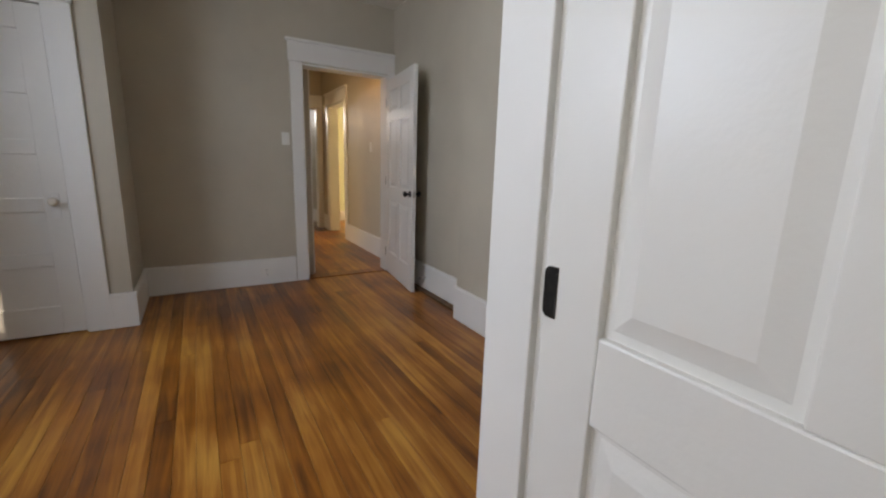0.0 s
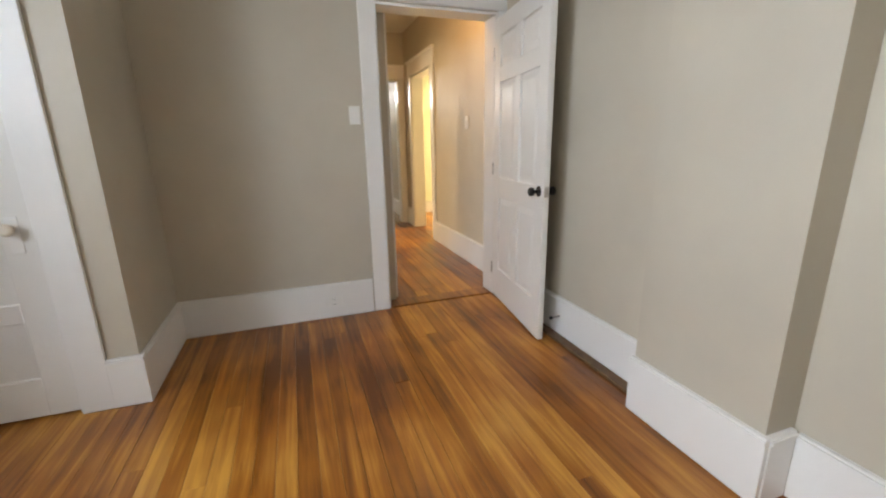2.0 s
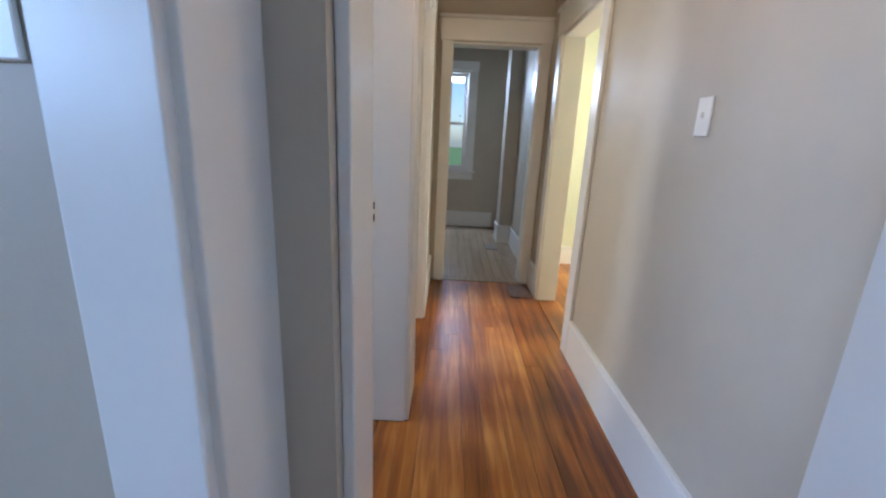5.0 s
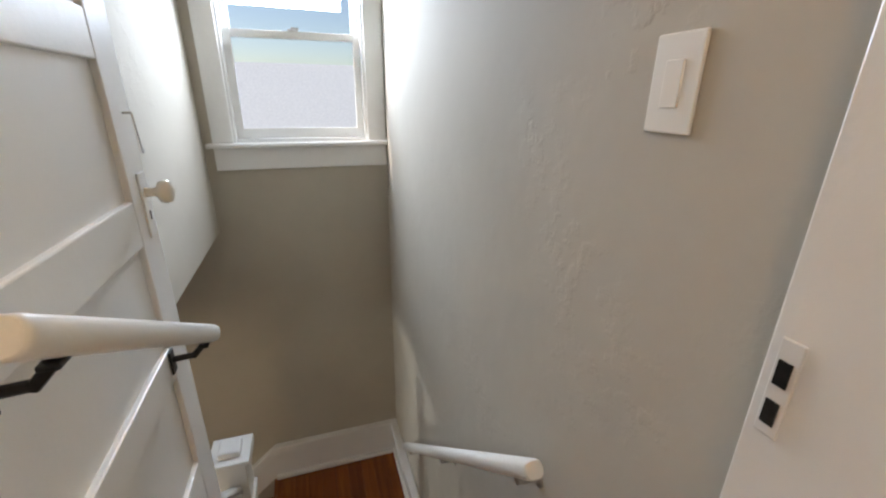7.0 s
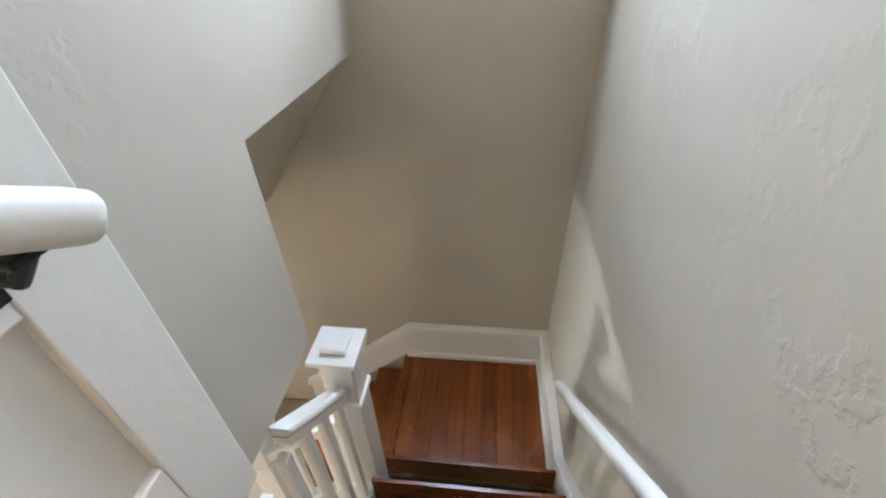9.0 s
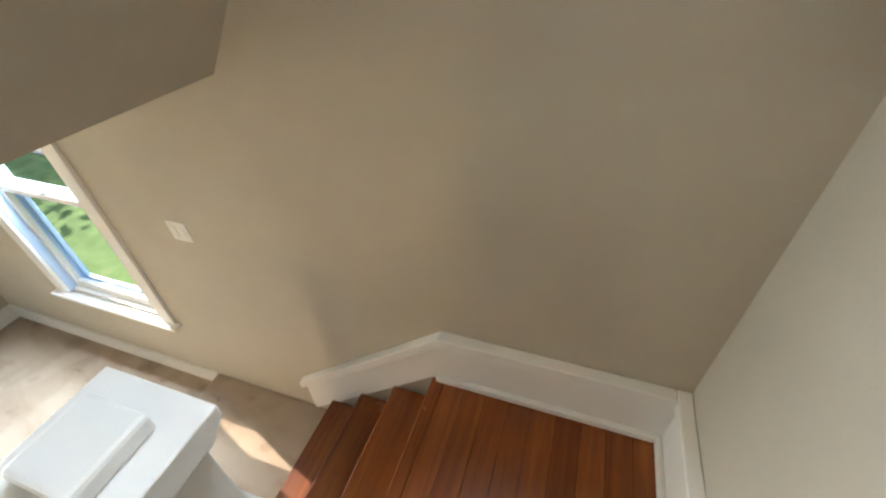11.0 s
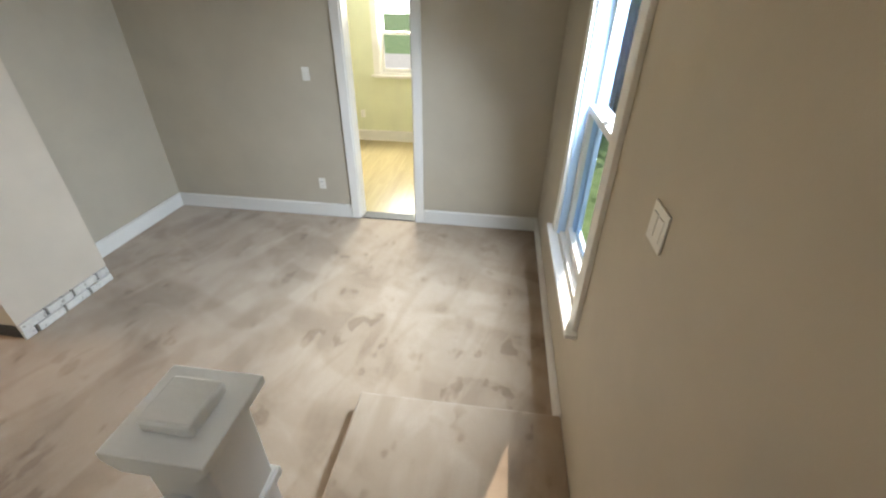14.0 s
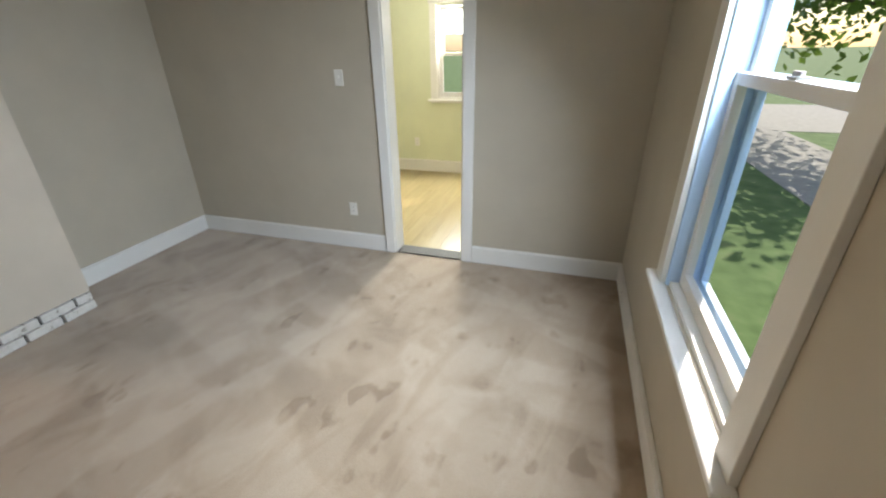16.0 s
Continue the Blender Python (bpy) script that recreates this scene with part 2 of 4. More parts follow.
# near-white roof: outdoor glare behind the stair window is put into its colour
SHINGLE = speckled("glare_pale_shingle", [(0.3, (0.70, 0.71, 0.71)), (0.7, (0.82, 0.82, 0.81))], 18, 0.7)
DARKPANE = speckled("dark_far_pane", [(0.3, (0.05, 0.06, 0.07)), (0.7, (0.10, 0.12, 0.14))], 3, 0.2)
BARK = speckled("tree_bark", [(0.3, (0.06, 0.045, 0.03)), (0.7, (0.14, 0.11, 0.08))], 14, 0.9)
LEAF = speckled("tree_leaf", [(0.3, (0.08, 0.15, 0.03)), (0.7, (0.15, 0.24, 0.06))], 5, 0.6)
ln, ll = LEAF.node_tree.nodes, LEAF.node_tree.links
thin, both = ln.new("ShaderNodeBsdfTranslucent"), ln.new("ShaderNodeMixShader")
thin.inputs["Color"].default_value = (0.20, 0.32, 0.05, 1)
both.inputs["Fac"].default_value = 0.5
ll.new(ln["Principled BSDF"].outputs[0], both.inputs[1])
ll.new(thin.outputs[0], both.inputs[2])
ll.new(both.outputs[0], ln["Material Output"].inputs["Surface"])
SHADE = material("lamp_glass", 0.3)[0]
SHADE.node_tree.nodes["Principled BSDF"].inputs["Base Color"].default_value = (0.9, 0.85, 0.75, 1)
SHADE.node_tree.nodes["Principled BSDF"].inputs["Emission Color"].default_value = (1.0, 0.72, 0.4, 1)
SHADE.node_tree.nodes["Principled BSDF"].inputs["Emission Strength"].default_value = 3.0


# ---- building helpers ----
def box(bm, x0, x1, y0, y1, z0, z1, bev=0.0):
    lo, hi = (min(x0, x1), min(y0, y1), min(z0, z1)), (max(x0, x1), max(y0, y1), max(z0, z1))
    m = Matrix.Translation([(a + b) / 2 for a, b in zip(lo, hi)]) @ Matrix.Diagonal([*(b - a for a, b in zip(lo, hi)), 1])
    made = bmesh.ops.create_cube(bm, size=1, matrix=m)["verts"]
    if bev:
        edges = list({e for v in made for e in v.link_edges})
        bmesh.ops.bevel(bm, geom=edges, offset=bev, segments=2, profile=0.5, affect="EDGES")
    return bm


def boxes(*sizes, bev=0.0):
    bm = bmesh.new()
    for s in sizes:
        box(bm, *s, bev=bev)
    return bm


def prism(points, axis, a, b, bev=0.0):
    """A polygon in the plane across axis, drawn out from a to b. Points: the two other coordinates in order x, y, z."""
    def place(p, v):
        return {"x": (v, p[0], p[1]), "y": (p[0], v, p[1]), "z": (p[0], p[1], v)}[axis]
    bm = bmesh.new()
    one, two = [[bm.verts.new(place(p, v)) for p in points] for v in (a, b)]
    bm.faces.new(one), bm.faces.new(two)
    for i in range(len(points)):
        j = (i + 1) % len(points)
        bm.faces.new((one[i], one[j], two[j], two[i]))
    bmesh.ops.recalc_face_normals(bm, faces=bm.faces[:])
    if bev:
        bmesh.ops.bevel(bm, geom=bm.edges[:], offset=bev, segments=2, profile=0.5, affect="EDGES")
    return bm


def tube(bm, a, b, r0, r1=None, seg=16):
    a, b = Vector(a), Vector(b)
    r1 = r0 if r1 is None else r1
    m = Matrix.Translation((a + b) / 2) @ (b - a).to_track_quat("Z", "Y").to_matrix().to_4x4()
    bmesh.ops.create_cone(bm, cap_ends=True, segments=seg, radius1=r0, radius2=r1, depth=(b - a).length, matrix=m)
    return bm


def turned(profile, m=Matrix(), seg=20):
    """A turned shape: (radius, height) pairs spun about z, then placed by m."""
    bm = bmesh.new()
    rings = []
    for r, h in profile:
        rings.append([bm.verts.new(m @ Vector((r * math.cos(2 * math.pi * i / seg), r * math.sin(2 * math.pi * i / seg), h))) for i in range(seg)])
    for p, q in zip(rings, rings[1:]):
        for i in range(seg):
            bm.faces.new((p[i], p[(i + 1) % seg], q[(i + 1) % seg], q[i]))
    bm.faces.new(rings[0]), bm.faces.new(rings[-1])
    bmesh.ops.recalc_face_normals(bm, faces=bm.faces[:])
    for f in bm.faces:
        f.smooth = len(f.verts) == 4
    return bm


def part(name, bm, mat, parent=None, label=""):
    me = bpy.data.meshes.new(name)
    bm.to_mesh(me)
    bm.free()
    me.materials.append(mat)
    ob = new(name, me)
    if parent is not None:
        ob.parent = parent
        if parent.type == "EMPTY":
            ob.matrix_parent_inverse = parent.get("home", 0) and parent.matrix_basis.inverted() or Matrix()
    if label:
        ob["label"] = label
    return ob


def thing(name, m, label, category, group="", world_space=True):
    """The Empty at a thing's base. Its parts are drawn in the world's metres, or in its own if world_space is off."""
    e = new(name)
    e.matrix_basis = m if isinstance(m, Matrix) else Matrix.Translation(m)
    e.empty_display_size = 0.1
    if world_space:
        e["home"] = 1
    return tagged(e, label, category, group)


def structure(name, bm, mat, label="", category=""):
    return tagged(part(name, bm, mat), label, category, kind="structure")


def wall(name, x0, x1, y0, y1, z0, z1, mat, holes=(), label="smooth greige painted plaster wall"):
    """A wall that runs along its longer side, with holes (from, to, bottom, top) through it."""
    along_x = x1 - x0 > y1 - y0
    a0, a1 = (x0, x1) if along_x else (y0, y1)
    bm = bmesh.new()

    def piece(p, q, lo, hi):
        if q - p > 1e-4 and hi - lo > 1e-4:
            box(bm, *((p, q, y0, y1) if along_x else (x0, x1, p, q)), lo, hi)
    at = a0
    for h0, h1, zb, zt in sorted(holes):
        piece(at, h0, z0, z1)
        piece(h0, h1, z0, zb)
        piece(h0, h1, zt, z1)
        at = h1
    piece(at, a1, z0, z1)
    return structure(name, bm, mat, label, "wall")


def base(x0, x1, y0, y1, z, h, face, name="baseboard"):
    """A tall flat skirting with a stepped cap, standing proud on the side that face names ('+x', '-x', '+y', '-y')."""
    bm = bmesh.new()
    box(bm, x0, x1, y0, y1, z + 0.003, z + h - 0.028, 0.002)
    s = 0.006
    gx0, gx1, gy0, gy1 = x0, x1, y0, y1
    if face == "+x": gx1 += s
    if face == "-x": gx0 -= s
    if face == "+y": gy1 += s
    if face == "-y": gy0 -= s
    box(bm, gx0, gx1, gy0, gy1, z + h - 0.027, z + h - 0.010, 0.003)
    box(bm, x0, x1, y0, y1, z + h - 0.0095, z + h, 0.003)
    return structure(name, bm, TRIM, "tall white painted wooden baseboard", "baseboard")


def door_frame(name, side, plane, lo, hi, z, top, depth, cas=0.115, head=0.19, out=0.022, faces=(1, -1), cas_lo=None, label="white painted flat door casing with a deep head board"):
    """Jambs and casings round an opening. side 'x': the wall lies across x at plane .. plane+depth; 'y' likewise."""
    e = thing(name, (plane, lo, z) if side == "x" else (lo, plane, z), label, "door frame")
    e["kind"] = "structure"

    def put(n, a0, a1, d0, d1, z0, z1, bev=0.003):
        bm = boxes((d0, d1, a0, a1, z0, z1) if side == "x" else (a0, a1, d0, d1, z0, z1), bev=bev)
        part(n, bm, TRIM, e)
    put("jamb", lo, lo + 0.018, plane - 0.004, plane + depth + 0.004, z + 0.004, top)
    put("jamb", hi - 0.018, hi, plane - 0.004, plane + depth + 0.004, z + 0.004, top)
    put("jamb_head", lo, hi, plane - 0.004, plane + depth + 0.004, top - 0.002, top + 0.016)
    for f in faces:
        d0, d1 = (plane - out, plane - 0.0005) if f < 0 else (plane + depth + 0.0005, plane + depth + out)
        put("casing", lo - (cas_lo or cas), lo + 0.006, d0, d1, z + 0.004, top + 0.02)
        put("casing", hi - 0.006, hi + cas, d0, d1, z + 0.004, top + 0.02)
        w = 0.004 if f > 0 else 0
        put("head_casing", lo - cas - 0.012, hi + cas + 0.012, d0 - 0.005 * (f < 0), d1 + 0.005 * (f > 0), top + 0.022, top + head)
        put("cap", lo - cas - 0.03, hi + cas + 0.03, d0 - 0.022 * (f < 0), d1 + 0.022 * (f > 0), top + head + 0.001, top + head + 0.026)
    return e


def field(bm, x0, x1, z0, z1, y0, y1):
    """The raised field of a moulded panel: a flat middle, a wide slope, and a narrow groove round it."""
    rings = []
    for inset, y in ((0.004, y0), (0.014, y0), (0.048, y1), (0.052, y1)):
        rings.append([bm.verts.new(p) for p in ((x0 + inset, y, z0 + inset), (x1 - inset, y, z0 + inset), (x1 - inset, y, z1 - inset), (x0 + inset, y, z1 - inset))])
    made = [bm.faces.new((p[i], p[(i + 1) % 4], q[(i + 1) % 4], q[i])) for p, q in zip(rings[1:], rings[2:]) for i in range(4)]
    made.append(bm.faces.new(rings[-1]))
    bmesh.ops.recalc_face_normals(bm, faces=made)
    if made[-1].normal.y * (y1 - y0) < 0:
        bmesh.ops.reverse_faces(bm, faces=made)
    bmesh.ops.delete(bm, geom=rings[0], context="VERTS")


def panel_door(name, m, w, h, layout, label, thick=0.036, stile=0.115, raised=False, mat=None, mirror=1):
    """A framed door in its own metres: hinge edge at x = 0, leaf along +x, faces at y = 0 and y = thick. layout: rows of
    (bottom, top, columns) of panels."""
    mat = mat or DOORW
    e = thing(name, m, label, "door", world_space=False)
    part("stile", boxes((0, stile, 0, thick, 0, h), bev=0.003), mat, e)
    part("stile", boxes((w - stile, w, 0, thick, 0, h), bev=0.003), mat, e)
    edges = [0] + [v for lo, hi, c in layout for v in (lo, hi)] + [h]
    for lo, hi in zip(edges[::2], edges[1::2]):
        part("rail", boxes((stile, w - stile, 0.0008, thick - 0.0008, lo, hi), bev=0.004), mat, e)
    for lo, hi, cols in layout:
        each = (w - 2 * stile - (cols - 1) * 0.09) / cols
        for c in range(cols):
            a = stile + c * (each + 0.09)
            if c:
                part("muntin", boxes((a - 0.09, a, 0.0008, thick - 0.0008, lo, hi), bev=0.003), mat, e)
            bm = boxes((a, a + each, 0.0145, thick - 0.0145, lo, hi))
            if raised:
                for y0, y1 in ((0.0147, 0.0035), (thick - 0.0147, thick - 0.0035)):
                    field(bm, a, a + each, lo, hi, y0, y1)
            part("panel", bm, mat, e)
    return e


def knob_on(e, x, z, thick, mat, plate=None, sides=(0, 1), r=0.027, label="round door knob"):
    for s in sides:
        y, d = (0, -1) if s == 0 else (thick, 1)
        m = Matrix.Translation((x, y, z)) @ Euler((radians(90 if d < 0 else -90), 0, 0)).to_matrix().to_4x4()
        k = part("knob", turned([(0.012, 0.004), (0.010, 0.020), (0.012, 0.030), (r * 0.85, 0.036), (r, 0.048), (r * 0.93, 0.058), (r * 0.55, 0.065)], m), mat, e, label)
        if plate == "rose":
            part("rose", turned([(0.031, 0.0), (0.031, 0.005), (0.024, 0.009)], m), mat, e)
        elif plate == "plate":
            part("lock_plate", boxes((x - 0.024, x + 0.024, y - 0.005 if d < 0 else y, y if d < 0 else y + 0.005, z - 0.11, z + 0.05), bev=0.003), TRIM, e)


def switch_plate(name, face, at, label, gangs=1, kind="rocker", w=0.072, h=0.116):
    """A wall plate. face: the way it looks ('+x', '-x', '+y', '-y'); at: its middle on the wall."""
    turn = {"-y": 0, "+x": 90, "+y": 180, "-x": -90}[face]
    e = thing(name, pose(*at, 0, 0, turn), label, "light switch" if kind != "outlet" else "outlet", world_space=False)
    w = w + 0.046 * (gangs - 1)
    part("plate", boxes((-w / 2, w / 2, -0.007, 0.0, -h / 2, h / 2), bev=0.003), PLASTIC, e)
    for g in range(gangs):
        c = (g - (gangs - 1) / 2) * 0.046
        if kind == "rocker":
            part("rocker", boxes((c - 0.016, c + 0.016, -0.0105, -0.006, -0.033, 0.033), bev=0.0015), PLASTIC, e)
        elif kind == "toggle":
            part("toggle", boxes((c - 0.005, c + 0.005, -0.018, -0.006, -0.004, 0.014), bev=0.0015), PLASTIC, e)
        else:
            for dz in (-0.02, 0.02):
                s = part("socket", boxes((c - 0.016, c + 0.016, -0.0095, -0.006, dz - 0.014, dz + 0.014), bev=0.003), PLASTIC, e)
                part("slot", boxes((c - 0.008, c - 0.005, -0.0100, -0.0090, dz - 0.005, dz + 0.005), (c + 0.005, c + 0.008, -0.0100, -0.0090, dz - 0.005, dz + 0.005)), BLACK, s)
    return e


def sash_window(name, m, w, h, meet, label, depth=0.16, cas=0.115, sill=True, storm=False, apron=0.10):
    """A double-hung window in its own metres: opening x 0..w, z 0..h, room face at y = 0, outside towards +y."""
    e = thing(name, m, label, "window", world_space=False)
    e["kind"] = "structure"

    def put(n, *s, mat=TRIM, bev=0.003, parent=None):
        return part(n, boxes(s, bev=bev), mat, parent or e)
    # storm side jambs carry the same painted-in sky blue
    put("side_jamb", 0, 0.02, -0.003, depth, 0, h, mat=VINYL if storm else TRIM)
    put("side_jamb", w - 0.02, w, -0.003, depth, 0, h, mat=VINYL if storm else TRIM)
    put("head_jamb", 0.02, w - 0.02, -0.003, depth, h - 0.02, h)
    put("inner_sill", 0.02, w - 0.02, 0.01, depth, 0.0, 0.022)
    put("casing", -cas, 0.004, -0.024, -0.0005, 0.003, h + 0.01)
    put("casing", w - 0.004, w + cas, -0.024, -0.0005, 0.003, h + 0.01)
    put("head_casing", -cas - 0.012, w + cas + 0.012, -0.03, -0.0005, h + 0.012, h + 0.14)
    put("stool", -cas - 0.035, w + cas + 0.03, -0.062, -0.0005, -0.026, 0.001, bev=0.006)
    put("apron", -cas, w + cas, -0.022, -0.0005, -0.026 - apron, -0.0265)
    for n, z0, z1, y in (("lower_sash", 0.024, meet + 0.02, 0.045), ("upper_sash", meet - 0.02, h - 0.022, 0.082)):
        bm = boxes((0.022, 0.065, y, y + 0.034, z0, z1), (w - 0.065, w - 0.022, y, y + 0.034, z0, z1),
                   (0.065, w - 0.065, y + 0.0006, y + 0.0334, z0, z0 + (0.06 if n == "lower_sash" else 0.038)), (0.065, w - 0.065, y + 0.0006, y + 0.0334, z1 - 0.04, z1), bev=0.002)
        s = part(n, bm, TRIM, e)
        g = part("pane", boxes((0.064, w - 0.064, y + 0.015, y + 0.019, z0 + 0.03, z1 - 0.03)), GLASS, s)
        g.visible_shadow = False
    lk = part("sash_lock", boxes((w / 2 - 0.03, w / 2 + 0.03, 0.046, 0.078, meet + 0.021, meet + 0.03), (w / 2 - 0.01, w / 2 + 0.035, 0.05, 0.062, meet + 0.03, meet + 0.042), bev=0.002), STEEL, e, "small metal sash lock")
    if storm:
        y = depth - 0.035
        bm = boxes((0.02, 0.055, y, y + 0.028, 0.022, h - 0.02), (w - 0.055, w - 0.02, y, y + 0.028, 0.022, h - 0.02), (0.055, w - 0.055, y, y + 0.028, 0.022, 0.06), (0.055, w - 0.055, y, y + 0.028, meet - 0.02, meet + 0.02), (0.055, w - 0.055, y, y + 0.028, h - 0.06, h - 0.02), bev=0.002)
        part("storm_frame", bm, VINYL, e, "white storm window frame with blue sky light in its colour")
    return e


# ---- upper storey: walls ----
F, C = 0.0, 2.72          # floor and ceiling of the upper storey
LF, LC = -2.66, -0.355     # floor and ceiling of the lower storey
R = 0.218                 # riser of the upper flight
wall("wall_bedroom_north", 0.28, 2.84, 6.455, 6.62, F, C, WALL, [(1.762, 2.638, F, 2.07)])
wall("wall_closet_side", 0.28, 0.40, 5.74, 6.455, F, C, WALL)
wall("wall_closet_front", -0.95, 0.28, 5.74, 5.86, F, C, WALL, [(-0.63, 0.145, F, 2.06)])
wall("wall_closet_back", -0.95, 0.28, 6.46, 6.60, 0.5, C, WALL)
wall("wall_bedroom_west", -0.95, -0.80, 1.75, 5.74, F, C, WALL, [(1.95, 2.95, 0.75, 2.35), (3.35, 4.65, 0.75, 2.35)])
wall("wall_bedroom_south", -0.95, 2.85, 1.60, 1.75, F, C, WALL)
wall("wall_bedroom_east", 2.70, 2.85, 1.75, 6.455, F, C, WALL)
structure("wall_chimney_breast", boxes((2.555, 2.699, 4.30, 4.86, F, C)), WALL, "shallow greige painted chimney breast", "wall")
wall("wall_cupboard_front", 1.355, 1.46, 1.76, 2.862, F, C, WALL, [(1.885, 2.735, F, 2.06)])
wall("wall_cupboard_side", 1.46, 2.699, 2.76, 2.86, F, C, WALL)

wall("wall_hall_west", 1.695, 1.86, 6.62, 9.82, F, C, WALL, [(6.82, 7.745, F, 2.07), (8.02, 8.915, F, 2.07)])
wall("wall_hall_east", 2.82, 2.97, 6.62, 9.82, F, C, WALL, [(8.53, 9.41, F, 2.07)])
wall("wall_hall_end", 1.695, 2.97, 9.82, 9.97, F, C, WALL, [(1.985, 2.735, F, 2.08)])
wall("wall_front_room_end", 0.0, 3.3, 12.52, 12.68, F, C, WALL, [(1.35, 2.25, 0.86, 2.28)])
wall("wall_front_room_west", -0.1, 0.0, 9.97, 12.68, F, C, WALL)
wall("wall_front_room_east", 2.86, 3.0, 9.97, 12.52, F, C, WALL)
structure("wall_front_room_pier", boxes((2.70, 2.859, 11.50, 11.80, F, C)), WALL, "narrow greige painted wall pier", "wall")
wall("wall_front_room_south", -0.97, 1.695, 9.82, 9.97, F, C, WALL)
wall("wall_side_room_end", 2.97, 5.4, 10.6, 10.75, F, C, BACKWALL)
wall("wall_side_room_south", 2.97, 5.4, 7.6, 7.75, F, C, BACKWALL)
wall("wall_side_room_east", 5.4, 5.55, 7.6, 10.75, F, C, BACKWALL, [(9.1, 10.1, 0.85, 2.15)])
wall("wall_small_room_west", -1.12, -0.97, 7.95, 9.97, F, C, WALL, [(8.55, 9.35, 0.9, 2.1)])

# stairwell
wall("wall_stair_north", -1.12, 1.695, 7.79, 7.95, LF, C, PLASTER, label="greige painted wall of old uneven plaster")
wall("wall_west_lower", -1.12, -0.97, -0.2, 7.79, -3.3, 0.0, WALL, [(3.95, 4.84, -1.99, -0.46)], "greige painted outer wall with a tall window")
wall("wall_west_upper", -1.12, -0.97, 1.6, 7.79, 0.0, C, WALL, [(1.95, 2.95, 0.75, 2.35), (3.35, 4.65, 0.75, 2.35), (6.83, 7.67, 1.01, 2.12)], "greige painted outer wall over the stairs")
structure("wall_stair_south", boxes((0.10, 1.695, 6.601, 6.66, -0.36, C), (-0.97, 0.10, 6.601, 6.66, 0.44, C)), PLASTER, "greige painted stairwell wall with an open end", "wall")
structure("soffit_over_lower_flight", prism([(6.03, LC), (6.60, 0.43), (6.60, 0.60), (5.90, -0.30)], "x", -0.97, 0.07), WALL, "sloped greige soffit over the lower stairs", "soffit")
structure("soffit_side", prism([(6.03, LC), (6.601, LC), (6.601, 0.43)], "x", 0.072, 0.13), WALL, "greige side of the sloped soffit", "soffit")
structure("wall_under_stairs", prism([(0.12, LF), (2.96, LF), (2.96, LC), (1.42, LC), (0.12, -1.66)], "y", 6.71, 6.77), WALL, "greige wall under the upper stairs", "wall")

# ceilings
structure("ceiling_upper", boxes((-1.12, 5.55, 1.6, 12.7, C, C + 0.1)), CEIL, "plain off-white painted ceiling", "ceiling")
structure("ceiling_living_room", boxes((-0.97, 5.1, 2.72, 6.03, LC, LC + 0.1), (0.14, 5.1, 6.03, 6.60, LC, LC + 0.1), (1.42, 5.1, 6.60, 6.80, LC, LC + 0.1)), CEIL, "low off-white painted ceiling", "ceiling")
structure("ceiling_back_room", boxes((-0.97, 3.4, -0.05, 2.72, -0.32, -0.2)), CEIL, "plain off-white painted ceiling", "ceiling")

# floors
structure("floor_upper", boxes((-0.95, 0.28, 1.6, 5.88, -0.14, -0.022), (0.28, 2.86, 1.6, 6.46, -0.14, -0.022), (1.70, 2.98, 6.46, 9.97, -0.14, -0.022), (-0.97, 1.70, 7.95, 9.97, -0.14, -0.022), (2.98, 5.5, 7.6, 10.75, -0.14, -0.022), (0.0, 2.97, 9.97, 12.7, -0.14, -0.022)), SHADOWGAP, "dark subfloor under the wooden boards", "floor")
structure("floor_living_room", boxes((-1.0, 5.1, 2.70, 6.9, LF - 0.12, LF)), CARPET, "worn beige carpet with brushed nap and vacuum marks", "carpet")
structure("carpet_platform", boxes((-0.968, 0.14, 5.02, 6.12, LF + 0.001, -2.52), bev=0.012), CARPET, "low carpeted platform at the foot of the stairs", "platform")
structure("floor_back_room", boxes((-1.0, 3.4, -0.1, 2.70, LF - 0.12, LF - 0.014)), SHADOWGAP, "subfloor under pale boards", "floor")

# lower storey walls
wall("wall_living_south", -0.97, 5.1, 2.58, 2.73, LF, LC, WALL, [(0.262, 0.875, LF, -0.47)])
wall("wall_living_east", 2.935, 3.06, 2.73, 4.84, LF, LC, WALL)
structure("wall_living_chimney", boxes((2.58, 2.934, 4.11, 4.84, LF + 0.135, LC)), CHIMNEY, "cream painted chimney breast", "wall")
wall("wall_living_front", 4.95, 5.1, 4.84, 6.9, LF, LC, WALL, [(4.95, 6.15, -1.95, -0.65)])
wall("wall_living_nook", 3.06, 5.1, 4.70, 4.84, LF, LC, WALL)
structure("ceiling_bulkhead", boxes((0.85, 1.75, 2.731, 3.40, -0.56, LC - 0.001), (1.75, 2.934, 2.731, 3.95, -0.56, LC - 0.001)), CEIL, "boxed off-white bulkhead under the ceiling", "bulkhead")
wall("wall_back_room_south", -0.97, 3.4, -0.05, 0.10, LF, -0.2, BACKWALL, [(0.55, 1.30, -1.66, -0.55)])
wall("wall_back_room_east", 3.3, 3.4, 0.10, 2.58, LF, -0.2, BACKWALL)

# baseboards
B = 0.255
base(0.40, 1.647, 6.434, 6.4545, F, B, "-y")
base(0.4005, 0.421, 5.741, 6.434, F, B, "+x")
base(0.262, 0.421, 5.719, 5.7395, F, B, "-y")
base(2.679, 2.6995, 4.862, 6.43, F, B, "-x")
base(2.534, 2.5545, 4.282, 4.868, F, B + 0.012, "-x")
base(2.5545, 2.6795, 4.279, 4.2995, F, B + 0.012, "-y")
